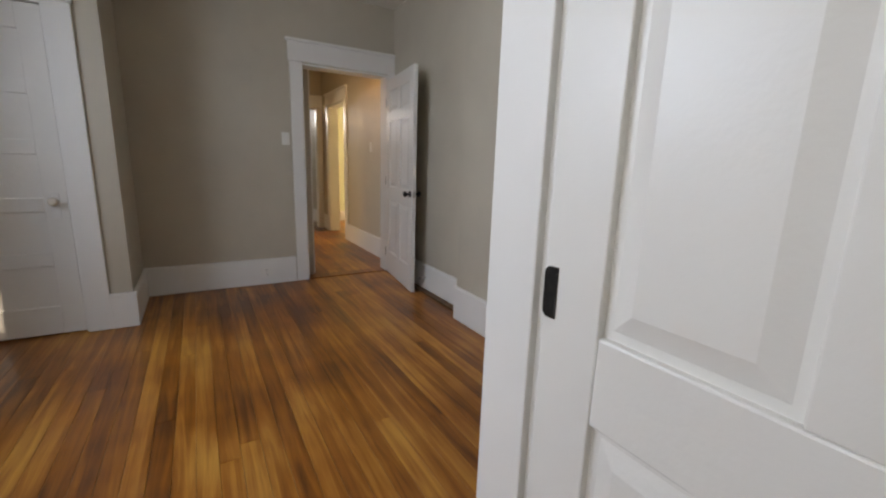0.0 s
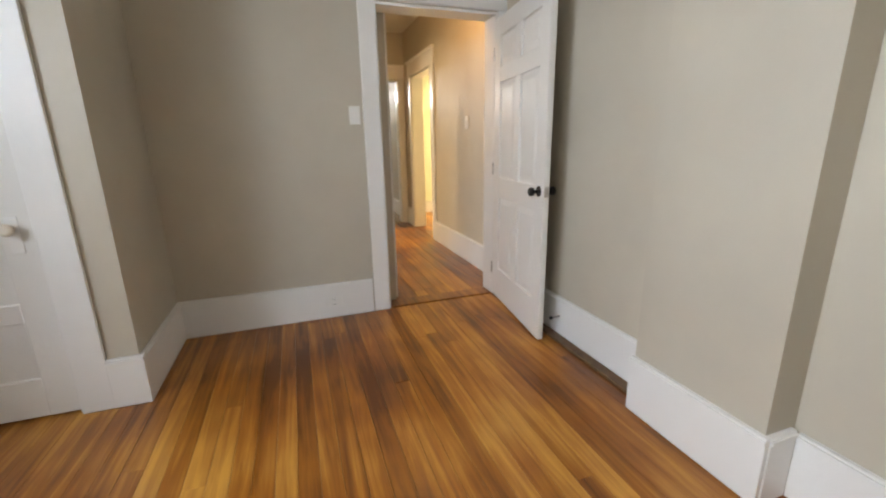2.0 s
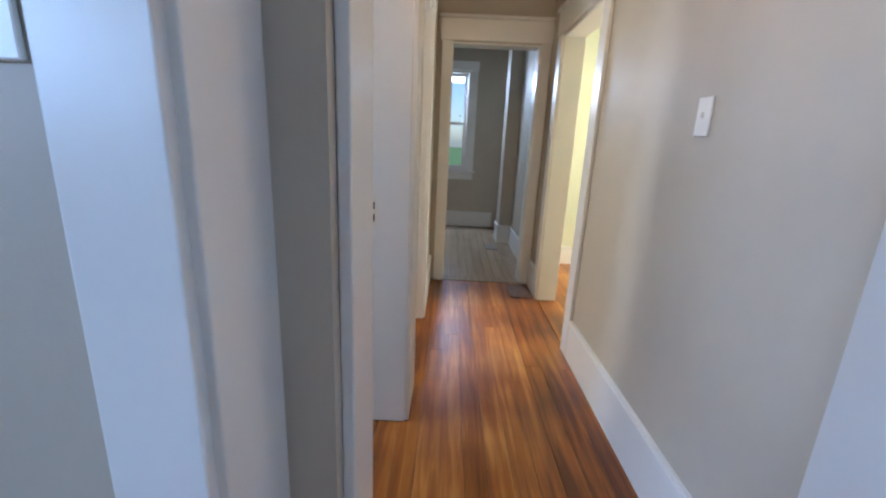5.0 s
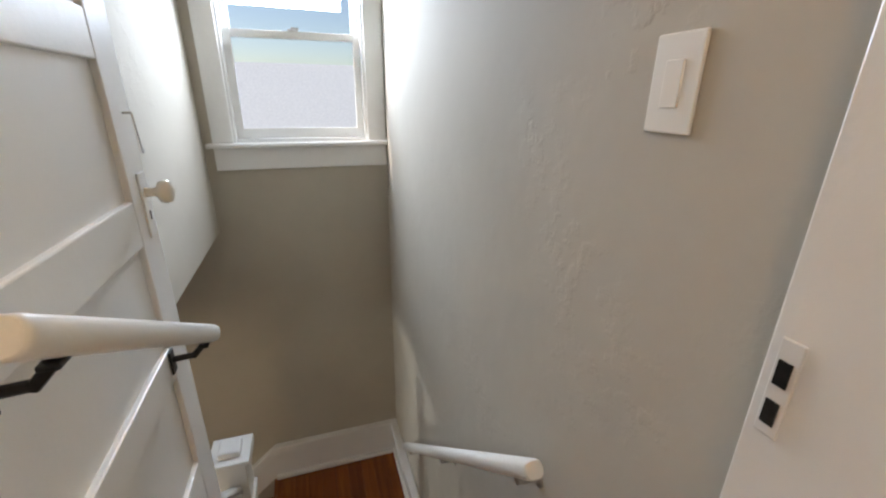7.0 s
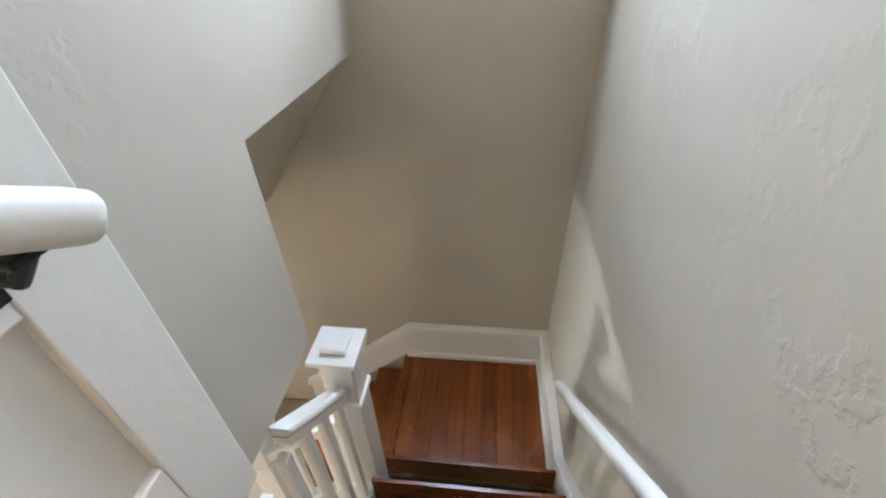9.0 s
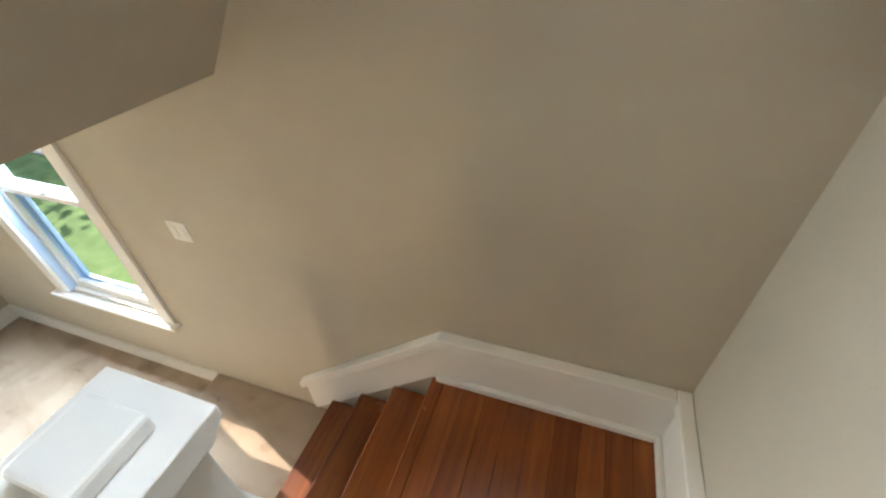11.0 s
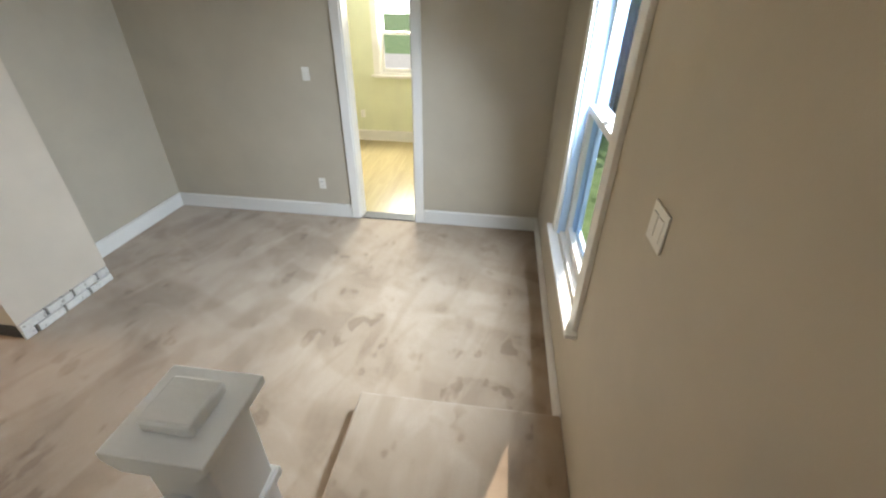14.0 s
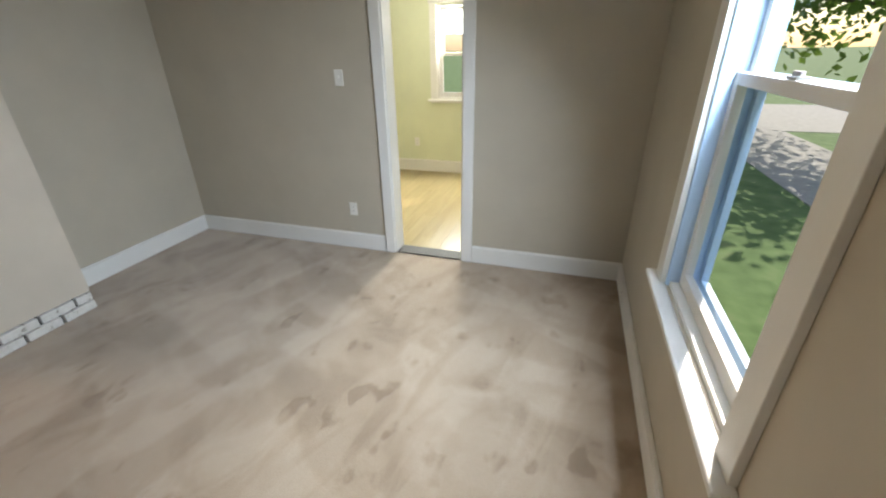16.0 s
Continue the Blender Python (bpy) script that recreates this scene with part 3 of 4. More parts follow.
base(2.679, 2.6995, 2.862, 4.279, F, B, "-x")
base(-0.7995, -0.779, 1.75, 5.74, F, B, "+x")
base(-0.779, -0.745, 5.719, 5.7395, F, B, "-y")
base(2.799, 2.8195, 6.62, 8.416, F, B, "-x")
base(2.799, 2.8195, 9.52, 9.79, F, B, "-x")
base(1.8605, 1.881, 7.862, 7.904, F, B, "+x")
base(1.8605, 1.881, 9.032, 9.79, F, B, "+x")
base(0.0, 2.70, 12.499, 12.5195, F, 0.24, "-y")
base(2.679, 2.6995, 11.48, 11.81, F, 0.24, "-x")
base(2.839, 2.8595, 10.0, 11.5, F, 0.24, "-x")
base(2.679, 2.8595, 11.479, 11.4995, F, 0.24, "-y")
base(5.379, 5.3995, 7.75, 10.6, F, 0.2, "-x")
base(2.97, 5.38, 10.579, 10.5995, F, 0.2, "-y")
base(0.96, 2.934, 2.7305, 2.748, LF, 0.15, "+y")
base(-0.955, 0.182, 2.7305, 2.748, LF, 0.15, "+y")
base(2.916, 2.9345, 2.75, 4.11, LF, 0.15, "-x")
base(-0.9695, -0.952, 2.73, 5.02, LF, 0.15, "+x")
base(-0.95, 3.3, 0.1005, 0.118, LF, 0.17, "+y")

# stair skirts, cut to the slope
sk = [(7.79, -1.745), (6.74, -1.745), (5.86, -2.52), (5.86, -2.20), (6.80, -1.42), (7.79, -1.42)]
structure("stair_skirt_west", prism(sk, "x", -0.9695, -0.951), TRIM, "white painted skirt board cut to the stairs", "skirt board")
structure("stair_skirt_cap_west", prism([(5.85, -2.235), (6.805, -1.45), (7.7345, -1.45), (7.7345, -1.395), (6.785, -1.395), (5.85, -2.175)], "x", -0.9696, -0.915, 0.006), TRIM, "white moulded cap of the skirt board", "skirt board")
structure("landing_shoe", boxes((-0.951, -0.924, 6.76, 7.744, -1.744, -1.704), (-0.951, -0.12, 7.744, 7.771, -1.744, -1.704), bev=0.007), TRIM, "white quarter round along the landing", "trim")
structure("stair_skirt_north", prism([(-0.951, -1.745), (-0.09, -1.745), (1.69, -0.03), (1.69, 0.17), (-0.05, -1.44), (-0.951, -1.44)], "y", 7.771, 7.7895), TRIM, "white painted skirt board cut to the stairs", "skirt board")
structure("stair_skirt_cap_north", prism([(-0.9695, -1.45), (-0.04, -1.45), (1.69, 0.15), (1.69, 0.205), (-0.065, -1.395), (-0.9695, -1.395)], "y", 7.735, 7.7896, 0.006), TRIM, "white moulded cap of the skirt board", "skirt board")

# door frames
door_frame("door_frame_bedroom", "y", 6.455, 1.762, 2.638, F, 2.07, 0.165, cas=0.105, faces=(-1,))
door_frame("door_frame_closet", "y", 5.74, -0.63, 0.145, F, 2.06, 0.12, cas=0.125, faces=(-1,))
door_frame("door_frame_cupboard", "x", 1.355, 1.885, 2.735, F, 2.06, 0.105, cas=0.124, out=0.02, faces=(-1,))
door_frame("door_frame_stairs", "x", 1.695, 6.82, 7.745, F, 2.07, 0.165, cas=0.11, cas_lo=0.165, faces=(1,))
door_frame("door_frame_small_room", "x", 1.695, 8.02, 8.915, F, 2.07, 0.165, cas=0.11, faces=(1,))
door_frame("door_frame_side_room", "x", 2.82, 8.53, 9.41, F, 2.07, 0.15, cas=0.11, faces=(-1,))
door_frame("door_frame_hall_end", "y", 9.82, 1.985, 2.735, F, 2.08, 0.15, cas=0.078, faces=(-1,))
door_frame("door_frame_living", "y", 2.58, 0.262, 0.875, LF, -0.47, 0.15, cas=0.075, head=0.075, faces=(1,))

# ---- windows ----
sash_window("window_stairs", pose(-0.97, 6.83, 1.01, 0, 0, 90), 0.84, 1.11, 0.63, "white double-hung sash window over the stair landing", 0.15, 0.115, apron=0.14)
sash_window("window_living_room", pose(-0.97, 3.95, -1.99, 0, 0, 90), 0.89, 1.53, 0.84, "tall white double-hung window, storm frame tinted by sky light", 0.15, 0.10, storm=True, apron=0.03)
sash_window("window_bedroom", pose(-0.80, 3.35, 0.75, 0, 0, 90), 1.30, 1.60, 0.62, "white double-hung bedroom window", 0.15, 0.115)
# unseen opening, added for the rear fill light
sash_window("window_bedroom_rear", pose(-0.80, 1.95, 0.75, 0, 0, 90), 1.0, 1.60, 0.62, "white double-hung bedroom window", 0.15, 0.115)
sash_window("window_back_room", pose(1.30, 0.10, -1.66, 0, 0, 180), 0.75, 1.11, 0.55, "white window of the bright back room", 0.15, 0.09, apron=0.02)
sash_window("window_front_room", pose(1.35, 12.52, 0.86, 0, 0, 0), 0.90, 1.42, 0.70, "white double-hung window at the end of the front room", 0.15, 0.115)
sash_window("window_side_room", pose(5.40, 10.1, 0.85, 0, 0, -90), 1.0, 1.3, 0.65, "white window of the side room", 0.15, 0.1)
sash_window("window_living_front", pose(4.95, 6.15, -1.95, 0, 0, -90), 1.2, 1.3, 0.65, "white front window of the living room", 0.15, 0.1)

sash_window("window_small_room", pose(-0.97, 8.55, 0.90, 0, 0, 90), 0.80, 1.2, 0.6, "white window of the small room", 0.15, 0.1)

# ---- doors ----
six = [(0.24, 0.80, 2), (0.945, 1.60, 2), (1.70, 1.90, 2)]
five = [(0.19, 0.46, 1), (0.55, 0.815, 1), (0.905, 1.172, 1), (1.262, 1.53, 1), (1.62, 1.893, 1)]

d = panel_door("bedroom_door", pose(2.622, 6.452, 0.012, 0, 0, -97.5), 0.875, 2.02, six, "white six-panel door standing open, black knobs", raised=True)
knob_on(d, 0.815, 0.915, 0.036, BLACK, "rose", label="matte black round knob")
part("latch_plate", boxes((0.8745, 0.8765, 0.006, 0.030, 0.885, 0.945), bev=0.0008), STEEL, d, "steel latch plate")
part("latch_bolt", boxes((0.876, 0.886, 0.012, 0.024, 0.907, 0.923), bev=0.002), STEEL, d)
for z in (0.22, 1.0, 1.8):
    part("hinge", tube(bmesh.new(), (-0.004, -0.004, z - 0.045), (-0.004, -0.004, z + 0.045), 0.006), STEEL, d)

d = panel_door("closet_door", pose(-0.607, 5.752, 0.012, 0, 0, 0), 0.73, 2.04, five, "white five-panel closet door, shut, with a white knob", mat=DOORW)
knob_on(d, 0.665, 0.885, 0.036, PORCELAIN, "plate", (0,), label="white painted round knob")

d = panel_door("cupboard_door", pose(1.383, 1.907, 0.012, 0, 0, 90), 0.808, 2.04, six, "white six-panel door, shut, with a black strike plate", raised=True)
plate = boxes((0.779, 0.8065, 0.034, 0.0395, 0.945, 1.032))
corners = [e for e in plate.edges if abs(e.verts[0].co.y - e.verts[1].co.y) > 0.001 and e.verts[0].co.x > 0.8]
bmesh.ops.bevel(plate, geom=corners, offset=0.012, segments=4, profile=0.5, affect="EDGES")
part("strike_plate", plate, BLACK, d, "black strike plate with rounded corners")

tall = [(0.275, 0.57, 1), (0.662, 0.94, 1), (1.05, 1.345, 1), (1.44, 1.70, 1), (1.79, 1.93, 1)]
d = panel_door("stair_door", pose(1.70, 6.884, 0.012, 0, 0, 180.5), 0.955, 2.03, tall, "white five-panel door swung open over the stairs, with a handrail", mat=DOORW)
knob_on(d, 0.912, 1.055, 0.036, PORCELAIN, "plate", (0,), 0.029, label="cream painted round knob")
keyhole = turned([(0.005, 0.0), (0.005, 0.0012)], Matrix.Translation((0.912, -0.005, 1.005)) @ Euler((radians(90), 0, 0)).to_matrix().to_4x4(), 12)
box(keyhole, 0.910, 0.914, -0.0062, -0.005, 0.988, 1.003)
part("keyhole", keyhole, BLACK, d, "dark keyhole")

# handrail that is screwed to the stair door
a, b = Vector((0.19, -0.090, 1.065)), Vector((0.872, -0.090, 0.668))


def hand_rail(name, a, b, parent, w=0.052, h=0.048):
    a, b = Vector(a), Vector(b)
    ax = (b - a).normalized()
    side = ax.cross(Vector((0, 0, 1))).normalized()
    up = side.cross(ax)
    ring = [(math.copysign(abs(math.cos(t)) ** 0.7, math.cos(t)) * w / 2, math.copysign(abs(math.sin(t)) ** 0.7, math.sin(t)) * h / 2) for t in (2 * math.pi * i / 20 for i in range(20))]
    bm = bmesh.new()
    loops = []
    for s, k in ((0, 0.82), (0.006, 0.96), (0.016, 1.0)):
        loops.append([bm.verts.new(a + ax * s + (side * u + up * v) * k) for u, v in ring])
    for s, k in ((0.016, 1.0), (0.006, 0.96), (0, 0.82)):
        loops.append([bm.verts.new(b - ax * s + (side * u + up * v) * k) for u, v in ring])
    for p, q in zip(loops, loops[1:]):
        for i in range(20):
            f = bm.faces.new((p[i], p[(i + 1) % 20], q[(i + 1) % 20], q[i]))
            f.smooth = True
    bm.faces.new(loops[0]), bm.faces.new(loops[-1])
    bmesh.ops.recalc_face_normals(bm, faces=bm.faces[:])
    return part(name, bm, DOORW, parent, "white painted round handrail" if parent else "")


rail = hand_rail("handrail", a, b, d)
for s in (0.12, 0.93):
    p = a.lerp(b, s)
    bm = boxes((p.x - 0.016, p.x + 0.016, -0.006, 0.0, p.z - 0.10, p.z - 0.035), bev=0.003)
    tube(bm, (p.x, 0.0, p.z - 0.062), (p.x, -0.055, p.z - 0.058), 0.008, 0.008, 10)
    tube(bm, (p.x, -0.052, p.z - 0.062), (p.x, -0.085, p.z - 0.026), 0.008, 0.008, 10)
    box(bm, p.x - 0.024, p.x + 0.024, -0.097, -0.073, p.z - 0.031, p.z - 0.022, 0.003)
    part("rail_bracket", bm, BLACK, d, "black iron handrail bracket")
# wire hook and eye near the lock
cv = boxes()
tube(cv, (0.895, -0.002, 1.24), (0.895, -0.02, 1.24), 0.0025, 0.0025, 8)
tube(cv, (0.895, -0.02, 1.24), (0.918, -0.018, 1.15), 0.0022, 0.0022, 8)
tube(cv, (0.918, -0.018, 1.15), (0.930, -0.018, 1.154), 0.0022, 0.0022, 8)
part("hook_latch", cv, STEEL, d, "bent wire hook latch")

# handrail on the north stair wall
e = thing("wall_handrail", (0.7, 7.72, 0.0), "white painted round handrail fixed to the plaster stair wall", "handrail")
hand_rail("rail", (1.31, 7.712, 0.455), (-0.20, 7.712, -0.95), e)
for s in (0.06, 0.5, 0.94):
    p = Vector((1.31, 7.712, 0.455)).lerp(Vector((-0.20, 7.712, -0.95)), s)
    bm = turned([(0.024, 0.0), (0.024, 0.004), (0.012, 0.010)], Matrix.Translation((p.x, 7.789, p.z - 0.07)) @ Euler((radians(90), 0, 0)).to_matrix().to_4x4())
    tube(bm, (p.x, 7.785, p.z - 0.07), (p.x, 7.725, p.z - 0.064), 0.007, 0.007, 10)
    tube(bm, (p.x, 7.727, p.z - 0.066), (p.x, 7.712, p.z - 0.024), 0.007, 0.007, 10)
    part("rail_bracket", bm, STEEL, e, "painted metal handrail bracket")

# strike plates in the hall
e = tagged(part("stair_strike_plate", boxes((1.703, 1.728, 7.7235, 7.727, 0.94, 1.06), bev=0.002), TRIM), "white painted strike plate in the stair door jamb", "strike plate")
part("latch_hole", boxes((1.708, 1.722, 7.7215, 7.7238, 1.005, 1.035), (1.708, 1.722, 7.7215, 7.7238, 0.955, 0.985)), BLACK, e, "dark latch holes")
tagged(part("small_room_strike_plate", boxes((1.74, 1.765, 8.8935, 8.8975, 0.925, 0.975), bev=0.001), BLACK), "small dark strike plate in a painted jamb", "strike plate")

# ---- stairs ----
stairs = thing("upper_stair_flight", (-0.09, 7.25, -1.745), "red-brown varnished wooden stairs between white skirts", "stairs")
run = 1.79 / 8
for k in range(1, 8):
    x = -0.09 + run * k
    part("tread", boxes((x, x + run + 0.006, 6.79, 7.77, -1.745 + R * k - 0.028, -1.745 + R * k), bev=0.007), TREAD, stairs)
for k in range(0, 8):
    x = -0.09 + run * k + 0.022
    part("riser", boxes((x, x + 0.018, 6.79, 7.77, -1.745 + R * k + 0.0005, -1.745 + R * (k + 1) - 0.0285)), TREAD, stairs)
part("stringer", prism([(0.125, -1.50), (1.60, -0.075), (1.69, -0.075), (1.69, -0.30), (0.125, -1.80)], "y", 6.771, 6.789), TRIM, stairs, "white painted stringer")
top = tagged(part("stair_top_nosing", boxes((1.690, 1.74, 6.884, 7.726, -0.028, 0.002), bev=0.008), PLANK), "varnished wooden nosing at the head of the stairs", "nosing")

up = thing("upper_balustrade", (0.5, 6.74, -1.2), "white painted balustrade with square balusters along the upper stairs", "balustrade")
part("base_rail", prism([(0.125, -1.63), (0.95, -0.83), (0.95, -0.79), (0.125, -1.585)], "y", 6.70, 6.79, 0.004), TRIM, up)
part("rail_bed", prism([(0.125, -0.70), (0.52, -0.325), (0.52, -0.285), (0.125, -0.66)], "y", 6.712, 6.772, 0.004), TRIM, up)
part("handrail", prism([(0.125, -0.658), (0.52, -0.283), (0.52, -0.235), (0.125, -0.61)], "y", 6.705, 6.779, 0.016), TRIM, up, "white moulded handrail")
for i in range(6):
    x = 0.19 + i * 0.118
    zt = min(-0.70 + (x - 0.125) * 0.95 + 0.012, LC)
    part("baluster", boxes((x - 0.019, x + 0.019, 6.723, 6.761, -1.60 + (x - 0.125) * 0.967, zt), bev=0.003), TRIM, up)

land = thing("stair_landing", (-0.5, 7.2, -1.745), "varnished red-brown board landing", "landing")
n = 9
for i in range(n):
    y0 = 6.80 + i * 0.97 / n
    part("board", boxes((-0.95, -0.09, y0 + 0.0008, y0 + 0.97 / n - 0.0008, -1.770, -1.745), bev=0.0015), TREADX, land)
part("edge_board", boxes((-0.0895, -0.045, 6.80, 7.77, -1.770, -1.745), bev=0.006), TREAD, land)
part("nosing", boxes((-0.95, -0.04, 6.735, 6.7995, -1.773, -1.745), bev=0.008), TREADX, land)
part("frame", boxes((-0.95, -0.09, 6.77, 7.77, -1.95, -1.7745)), SHADOWGAP, land)

low = thing("lower_stair_flight", (-0.5, 6.4, -2.52), "four red-brown varnished wooden steps beside a white balustrade", "stairs")
r2, run2 = (2.52 - 1.745) / 4, 0.235
for k in range(1, 4):
    y = 6.735 - run2 * k
    part("tread", boxes((-0.95, -0.015, y, y + run2 + 0.03, -1.745 - r2 * k - 0.028, -1.745 - r2 * k), bev=0.007), TREADX, low)
for k in range(0, 4):
    y = 6.735 - run2 * k + 0.024
    part("riser", boxes((-0.95, -0.015, y, y + 0.018, -1.745 - r2 * (k + 1) + 0.0005, -1.745 - r2 * k - 0.0285)), TREADX, low)
part("stringer", prism([(6.74, -1.80), (6.74, -1.60), (6.0, -2.20), (6.0, -2.51), (6.1, -2.51)], "x", -0.014, 0.028), TRIM, low, "white painted stringer")


def newel(name, x, y, z0, top, label):
    e = thing(name, (x, y, z0), label, "newel post", "newel posts")
    part("post", boxes((x - 0.068, x + 0.068, y - 0.068, y + 0.068, z0 + 0.002, top - 0.055), bev=0.004), TRIM, e)
    part("collar", boxes((x - 0.082, x + 0.082, y - 0.082, y + 0.082, top - 0.33, top - 0.30), bev=0.006), TRIM, e)
    bm = prism([(x - 0.070, top - 0.056), (x + 0.070, top - 0.056), (x + 0.098, top - 0.028), (x + 0.098, top - 0.006), (x - 0.098, top - 0.006), (x - 0.098, top - 0.028)], "y", y - 0.098, y + 0.098, 0.003)
    part("cap", bm, TRIM, e)
    part("cap_block", boxes((x - 0.052, x + 0.052, y - 0.052, y + 0.052, top - 0.006, top + 0.026), bev=0.007), TRIM, e)
    part("plinth", boxes((x - 0.08, x + 0.08, y - 0.08, y + 0.08, z0, z0 + 0.20), bev=0.006), TRIM, e)
    return e


newel("newel_post", 0.055, 6.738, -1.95, -0.43, "white square newel post with stepped cap beside the landing")
newel("newel_post", 0.015, 6.085, -2.52, -1.245, "white square newel post with stepped cap at the stair foot")

rl = thing("stair_balustrade", (0.03, 6.4, -2.2), "white painted balustrade with square balusters and moulded handrail", "balustrade")
ya, za, yb, zb = 6.67, -1.03, 6.15, -1.50
bm = prism([(ya, za), (yb, zb), (yb, zb + 0.035), (ya, za + 0.035)], "x", 0.005, 0.065, 0.004)
part("rail_bed", bm, TRIM, rl)
bm = prism([(ya, za + 0.036), (yb, zb + 0.036), (yb, zb + 0.082), (ya, za + 0.082)], "x", -0.002, 0.072, 0.018)
part("handrail", bm, TRIM, rl, "white moulded handrail")
for i in range(5):
    t = (i + 0.6) / 5.2
    y = ya + (yb - ya) * t
    zt, zl = za + (zb - za) * t, -1.60 + (y - 6.74) * 0.81
    part("baluster", boxes((0.018, 0.052, y - 0.017, y + 0.017, zl - 0.06, zt + 0.012), bev=0.003), TRIM, rl)
part("bottom_rail", prism([(6.70, -1.66), (6.12, -2.13), (6.12, -2.09), (6.70, -1.62)], "x", 0.0, 0.062, 0.004), TRIM, rl)

# ---- fittings ----
switch_plate("light_switch", "-y", (1.60, 6.4545, 1.395), "white toggle light switch beside the bedroom door", 1, "toggle")
switch_plate("light_switch", "-x", (2.8195, 7.44, 1.395), "white toggle light switch on the hall wall", 1, "toggle", 0.075, 0.12)
switch_plate("light_switch", "-y", (1.437, 7.7895, 1.313), "white rocker light switch on the plaster stair wall", 1, "rocker", 0.086, 0.138)
switch_plate("light_switch", "+x", (-0.9695, 5.445, -1.13), "white double rocker light switch by the lower stairs", 2, "rocker")
switch_plate("light_switch", "+y", (1.245, 2.7305, -1.235), "white light switch beside the back room doorway", 1, "toggle")
switch_plate("wall_outlet", "+y", (1.245, 2.7305, -2.29), "white outlet low on the living room wall", 1, "outlet")
switch_plate("wall_outlet", "+y", (1.62, 0.1005, -2.24), "white outlet low on the back room wall", 1, "outlet")
switch_plate("wall_outlet", "-y", (1.365, 6.4335, 0.125), "white painted outlet set sideways in the baseboard", 1, "outlet", 0.116, 0.072)
switch_plate("wall_outlet", "+x", (-0.952, 3.10, -2.57), "white outlet on the baseboard near the corner", 1, "outlet", 0.1, 0.13)

e = thing("door_stop", (2.68, 5.605, 0.135), "small spring door stop on the baseboard", "door stop")
part("rod", tube(bmesh.new(), (2.679, 5.605, 0.135), (2.62, 5.60, 0.135), 0.006, 0.005, 12), STEEL, e)
part("rubber_tip", tube(bmesh.new(), (2.62, 5.60, 0.135), (2.605, 5.599, 0.135), 0.010, 0.009, 12), BLACK, e)

e = thing("floor_register", (2.48, 3.68, 0.0), "brown metal heating register in the wooden floor", "register")
bm = boxes((2.385, 2.41, 3.50, 3.86, 0.0, 0.006), (2.55, 2.575, 3.50, 3.86, 0.0, 0.006), (2.41, 2.55, 3.50, 3.525, 0.0, 0.006), (2.41, 2.55, 3.835, 3.86, 0.0, 0.006), (2.41, 2.55, 3.672, 3.688, 0.0, 0.006), bev=0.001)
part("frame", bm, BRONZE, e)
part("well", boxes((2.41, 2.55, 3.525, 3.835, 0.0003, 0.0015)), BLACK, e, "dark opening")
for i in range(9):
    y = 3.54 + i * 0.0355
    part("slat", boxes((2.41, 2.55, y, y + 0.006, 0.0016, 0.0045)), BRONZE, e)
e = thing("floor_register", (2.60, 11.2, 0.0), "dark metal heating register by the front room wall", "register")
part("frame", boxes((2.52, 2.66, 11.1, 11.36, 0.0, 0.006), bev=0.001), BRONZE, e)

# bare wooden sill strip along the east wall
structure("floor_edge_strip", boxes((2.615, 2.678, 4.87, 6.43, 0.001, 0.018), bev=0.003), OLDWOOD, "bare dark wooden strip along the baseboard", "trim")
structure("threshold_hall", boxes((1.79, 2.61, 6.46, 6.60, -0.002, 0.008), bev=0.003), PLANK, "varnished wooden door sill", "threshold")
structure("threshold_living", boxes((0.285, 0.852, 2.59, 2.735, LF + 0.001, LF + 0.012), bev=0.003), GREYSTRIP, "dark grey threshold strip", "threshold")
structure("threshold_front_room", boxes((2.005, 2.715, 9.82, 9.96, -0.004, 0.006), bev=0.003), OAK, "pale wooden door sill", "threshold")
structure("hall_floor_patch", boxes((2.60, 2.79, 9.44, 9.78, 0.0005, 0.004)), OLDWOOD, "dark patched floor spot at the hall end", "floor patch")

# hall ceiling lamp
e = thing("ceiling_light", (2.32, 7.03, C), "round frosted flush ceiling light, switched on", "ceiling light")
part("base", turned([(0.12, -0.03), (0.13, -0.015), (0.13, -0.001)], Matrix.Translation((2.32, 7.03, C))), STEEL, e)
part("shade", turned([(0.02, -0.095), (0.08, -0.085), (0.115, -0.06), (0.12, -0.031)], Matrix.Translation((2.32, 7.03, C))), SHADE, e).visible_shadow = False

# chipped brick course at the chimney's foot
bricks = tagged(part("chimney_brick_course", boxes((2.60, 2.934, 4.13, 4.82, LF + 0.001, LF + 0.133)), GREYSTRIP), "chipped white painted bricks at the foot of the chimney", "brickwork", kind="structure")
random.seed(4)
for row in range(2):
    z0 = LF + 0.004 + row * 0.066
    y = 4.11 - 0.1 * row
    while y < 4.84:
        y0, y1 = max(y, 4.11), min(y + 0.205, 4.84)
        if y1 - y0 > 0.03:
            part("brick", boxes((2.572 + random.uniform(-0.006, 0.006), 2.6, y0 + 0.003, y1 - 0.004, z0, z0 + 0.059 + random.uniform(-0.003, 0.002)), bev=0.004), BRICKPAINT, bricks)
        y += 0.215

# ---- outside ----
structure("ground", boxes((-400, 400, -400, 400, -3.6, -3.35)), GRASS, "green lawn reaching the horizon", "lawn")
structure("driveway", boxes((-6.4, -4.2, -30, 30, -3.35, -3.338)), DRIVE, "pale sunlit concrete driveway", "driveway")
structure("street", boxes((-60, 60, -16, -9, -3.349, -3.336)), DRIVE, "pale sunlit street", "street")

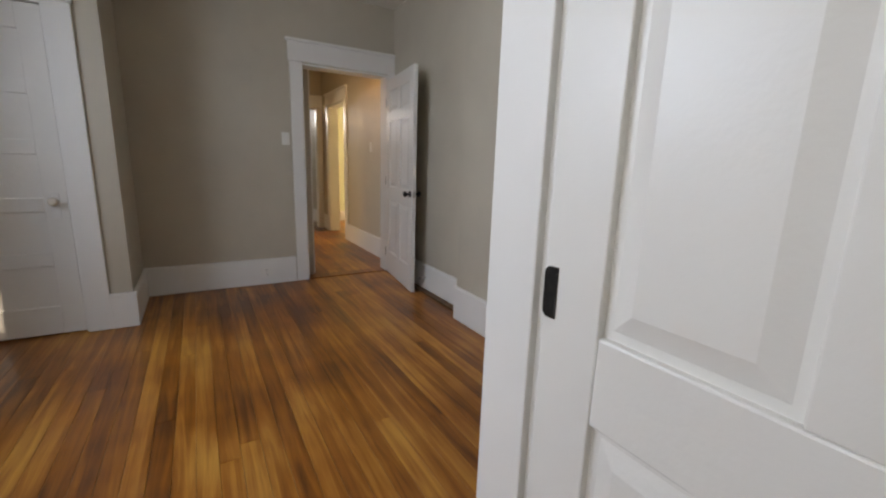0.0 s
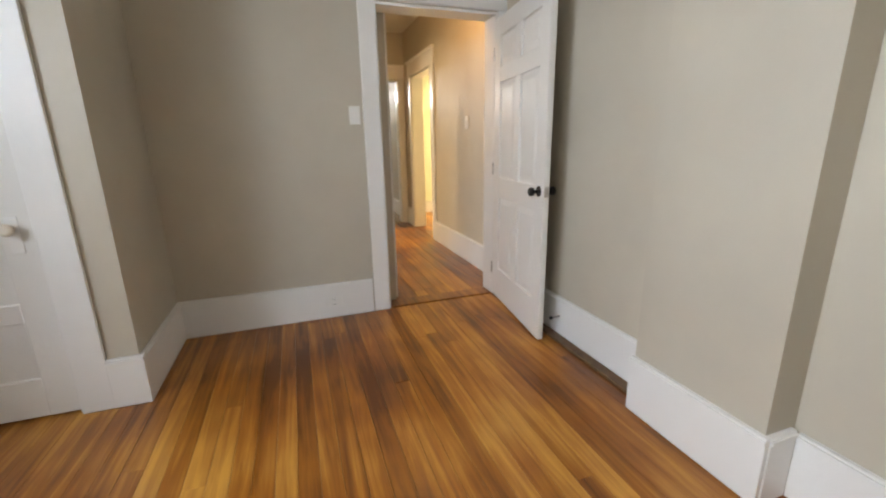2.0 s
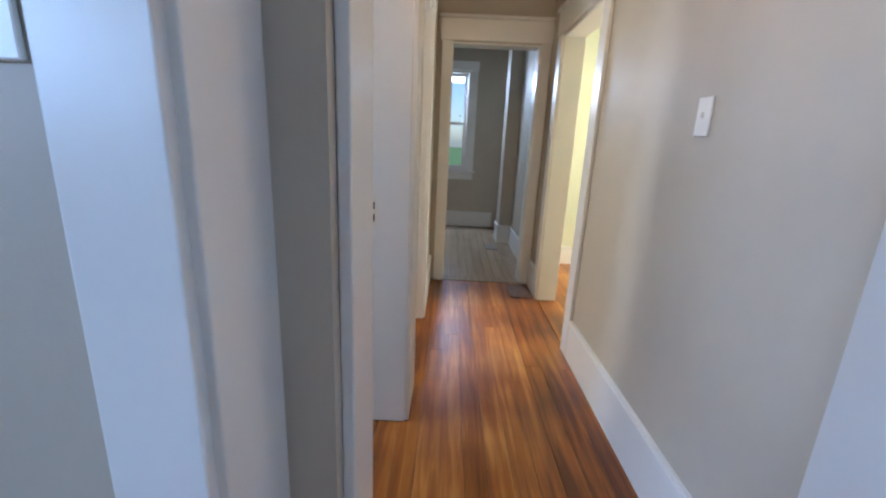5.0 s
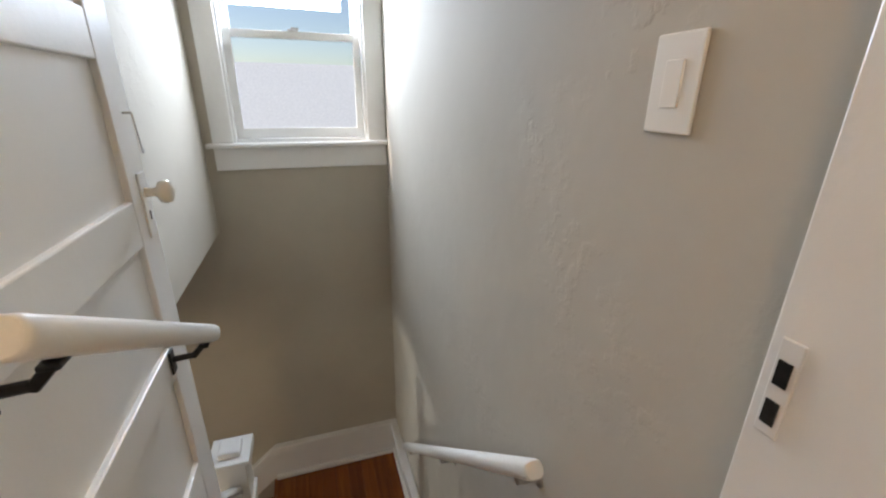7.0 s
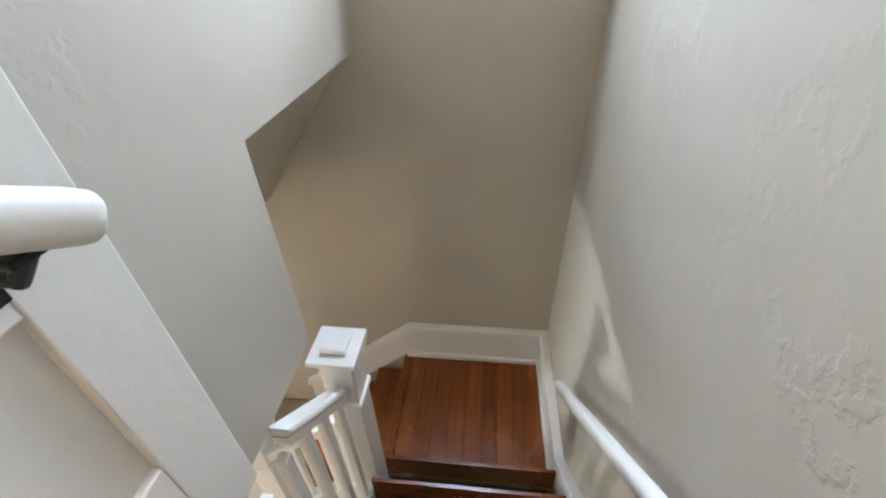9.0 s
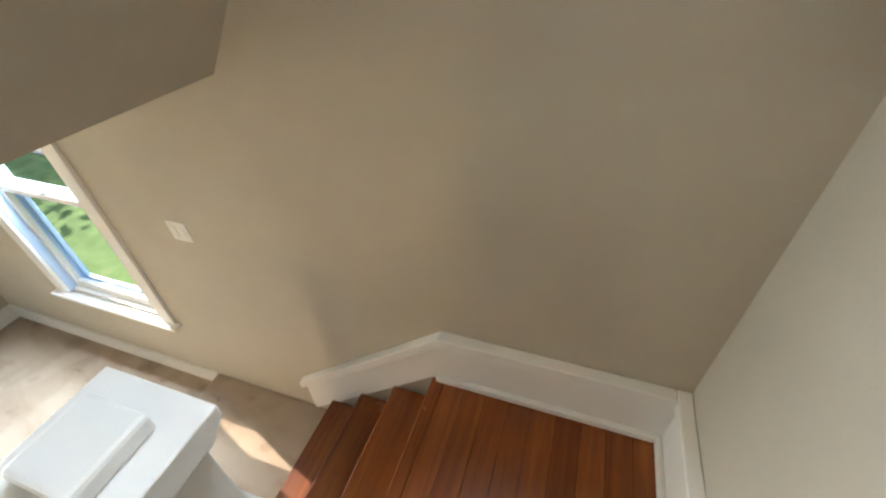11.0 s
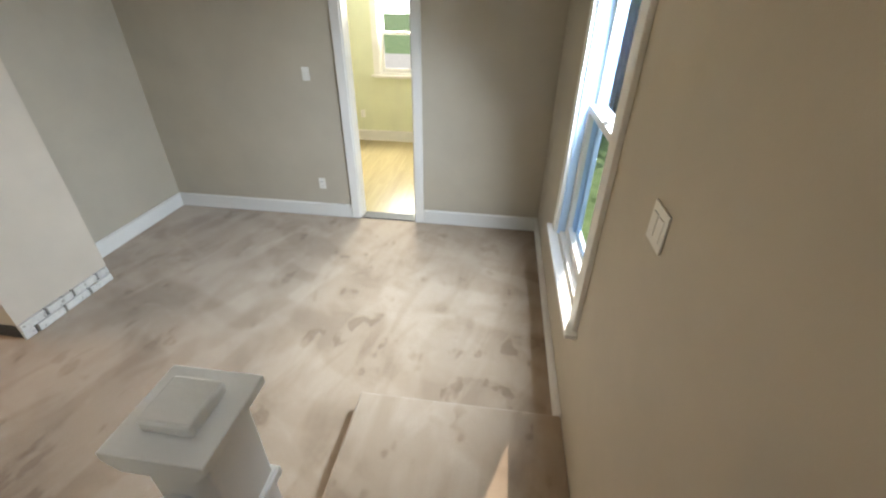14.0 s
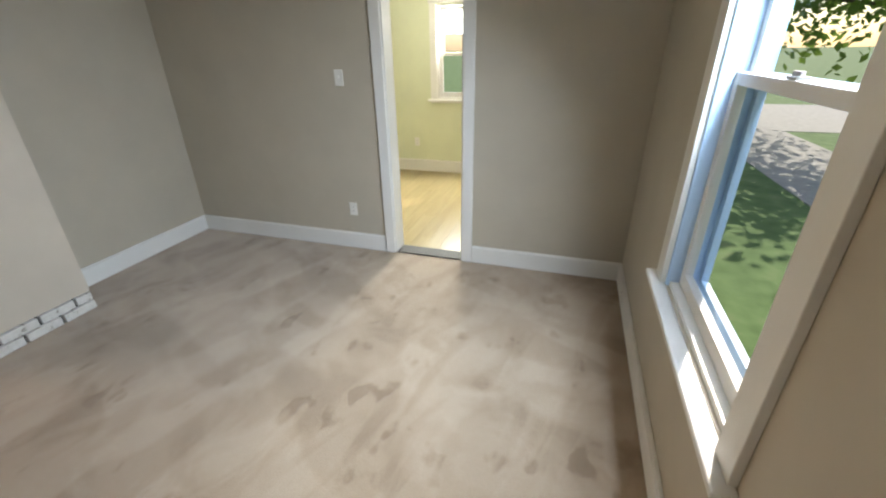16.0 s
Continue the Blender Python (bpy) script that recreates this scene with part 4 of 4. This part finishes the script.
h = thing("neighbour_house", (-11.5, 10.5, -3.35), "white clapboard neighbour house with a pale sunlit roof", "house")
wl = part("wall", boxes((-15, -8.2, 4.0, 15, -3.35, -0.32)), SIDING, h)
for i in range(14):
    z = -3.2 + i * 0.205
    part("clapboard", boxes((-8.199, -8.17, 4.0, 15, z, z + 0.195)), SIDING, wl)
part("roof", prism([(-15.6, -0.35), (-7.6, -0.35), (-7.6, -0.18), (-11.6, 2.15), (-15.6, -0.18)], "y", 3.5, 15.5), SHINGLE, h)
part("gutter", boxes((-7.6, -7.48, 3.5, 15.5, -0.33, -0.20), bev=0.02), TRIM, h)
for y in (5.4, 8.0, 10.6):
    wd = part("window", boxes((-8.17, -8.12, y, y + 1.1, -2.2, -0.8), bev=0.01), TRIM, h)
    part("pane", boxes((-8.12, -8.115, y + 0.1, y + 1.0, -2.1, -0.9)), DARKPANE, wd)


def tree(x, y, height, spread, count, seed):
    rnd = random.Random(seed)
    e = thing("tree", (x, y, -3.35), "leafy green garden tree with a brown trunk", "tree", "garden trees")
    bm = bmesh.new()
    top = Vector((x + rnd.uniform(-0.3, 0.3), y, -3.35 + height * 0.55))
    tube(bm, (x, y, -3.4), top, 0.22, 0.12, 10)
    tips = []
    for i in range(9):
        a, r = i * 2.4, spread * rnd.uniform(0.45, 0.9)
        tip = top + Vector((math.cos(a) * r, math.sin(a) * r, height * rnd.uniform(0.02, 0.4)))
        tube(bm, top - Vector((0, 0, rnd.uniform(0, 0.8))), tip, 0.07, 0.02, 7)
        tips.append(tip)
    part("trunk", bm, BARK, e)
    verts, faces = [], []
    for i in range(count):
        c = rnd.choice(tips) + Vector([rnd.gauss(0, spread * 0.26) for _ in range(3)])
        u = Vector([rnd.uniform(-1, 1) for _ in range(3)]).normalized()
        v = u.cross(Vector([rnd.uniform(-1, 1) for _ in range(3)])).normalized()
        s = rnd.uniform(0.07, 0.15)
        k = len(verts)
        verts += [c - u * s, c - v * s * 0.55, c + u * s, c + v * s * 0.55]
        faces.append((k, k + 1, k + 2, k + 3))
    me = bpy.data.meshes.new("crown")
    me.from_pydata(verts, [], faces)
    me.materials.append(LEAF)
    c = new("crown", me)
    c.parent, c.matrix_parent_inverse = e, e.matrix_basis.inverted()


# crown out of view, added and thinned to break the sun into patches indoors
tree(-2.9, -3.6, 13.5, 2.7, 560, 21)
tree(-7.5, -7.0, 5.5, 2.3, 4200, 2)
tree(-11.0, -3.5, 6.0, 2.5, 3600, 3)
tree(-5.5, -13.0, 7.0, 2.8, 4200, 6)
tree(6.5, -13.0, 7.0, 2.4, 3200, 4)
tree(6.5, 36.0, 8.0, 2.6, 3200, 5)
tree(-2.0, 34.0, 7.0, 2.2, 2600, 7)


# ---- floor boards, laid last ----
def boards(parent, x0, x1, y0, y1, ztop, width, lengths, mat, seed, thick=0.021):
    rnd = random.Random(seed)
    count = max(1, round((x1 - x0) / width))
    w = (x1 - x0) / count
    for i in range(count):
        y = y0 - rnd.uniform(0, lengths[0])
        while y < y1:
            ln = rnd.uniform(*lengths)
            a, b = max(y, y0), min(y + ln, y1)
            y += ln
            if b - a < 0.02:
                continue
            g, dz, c = 0.0004, rnd.uniform(-0.0004, 0.0004), 0.0010
            xa, xb, a2, b2, zt = x0 + i * w + g, x0 + (i + 1) * w - g, a + g, b - g, ztop + dz
            v = [(xa, a2, ztop - thick), (xb, a2, ztop - thick), (xb, b2, ztop - thick), (xa, b2, ztop - thick),
                 (xa, a2, zt - c), (xb, a2, zt - c), (xb, b2, zt - c), (xa, b2, zt - c),
                 (xa + c, a2 + c, zt), (xb - c, a2 + c, zt), (xb - c, b2 - c, zt), (xa + c, b2 - c, zt)]
            f = [(0, 1, 5, 4), (1, 2, 6, 5), (2, 3, 7, 6), (3, 0, 4, 7), (4, 5, 9, 8), (5, 6, 10, 9), (6, 7, 11, 10), (7, 4, 8, 11), (8, 9, 10, 11)]
            me = bpy.data.meshes.new("plank")
            me.from_pydata(v, [], f)
            me.materials.append(mat)
            ob = new("plank", me)
            ob.parent = parent


upper = bpy.data.objects["floor_upper"]
boards(upper, -0.80, 0.28, 1.75, 5.86, 0.0, 0.082, (3.0, 5.5), PLANK, 10)
boards(upper, 0.28, 2.70, 1.75, 6.455, 0.0, 0.082, (3.0, 5.5), PLANK, 11)
boards(upper, 1.742, 2.82, 6.46, 9.82, 0.0, 0.095, (1.8, 3.6), PLANK, 12)
boards(upper, 2.825, 5.4, 7.75, 10.6, 0.0, 0.088, (1.8, 3.6), PLANK, 15)
boards(upper, 0.6, 1.70, 8.0, 9.82, 0.0, 0.088, (1.8, 3.6), PLANK, 16)
boards(upper, 1.2, 2.86, 9.97, 12.52, 0.0, 0.088, (1.2, 2.6), OAK, 13)
boards(bpy.data.objects["floor_back_room"], -0.3, 2.6, 0.1, 2.59, LF + 0.006, 0.14, (0.9, 1.4), YELLOWOAK, 14)
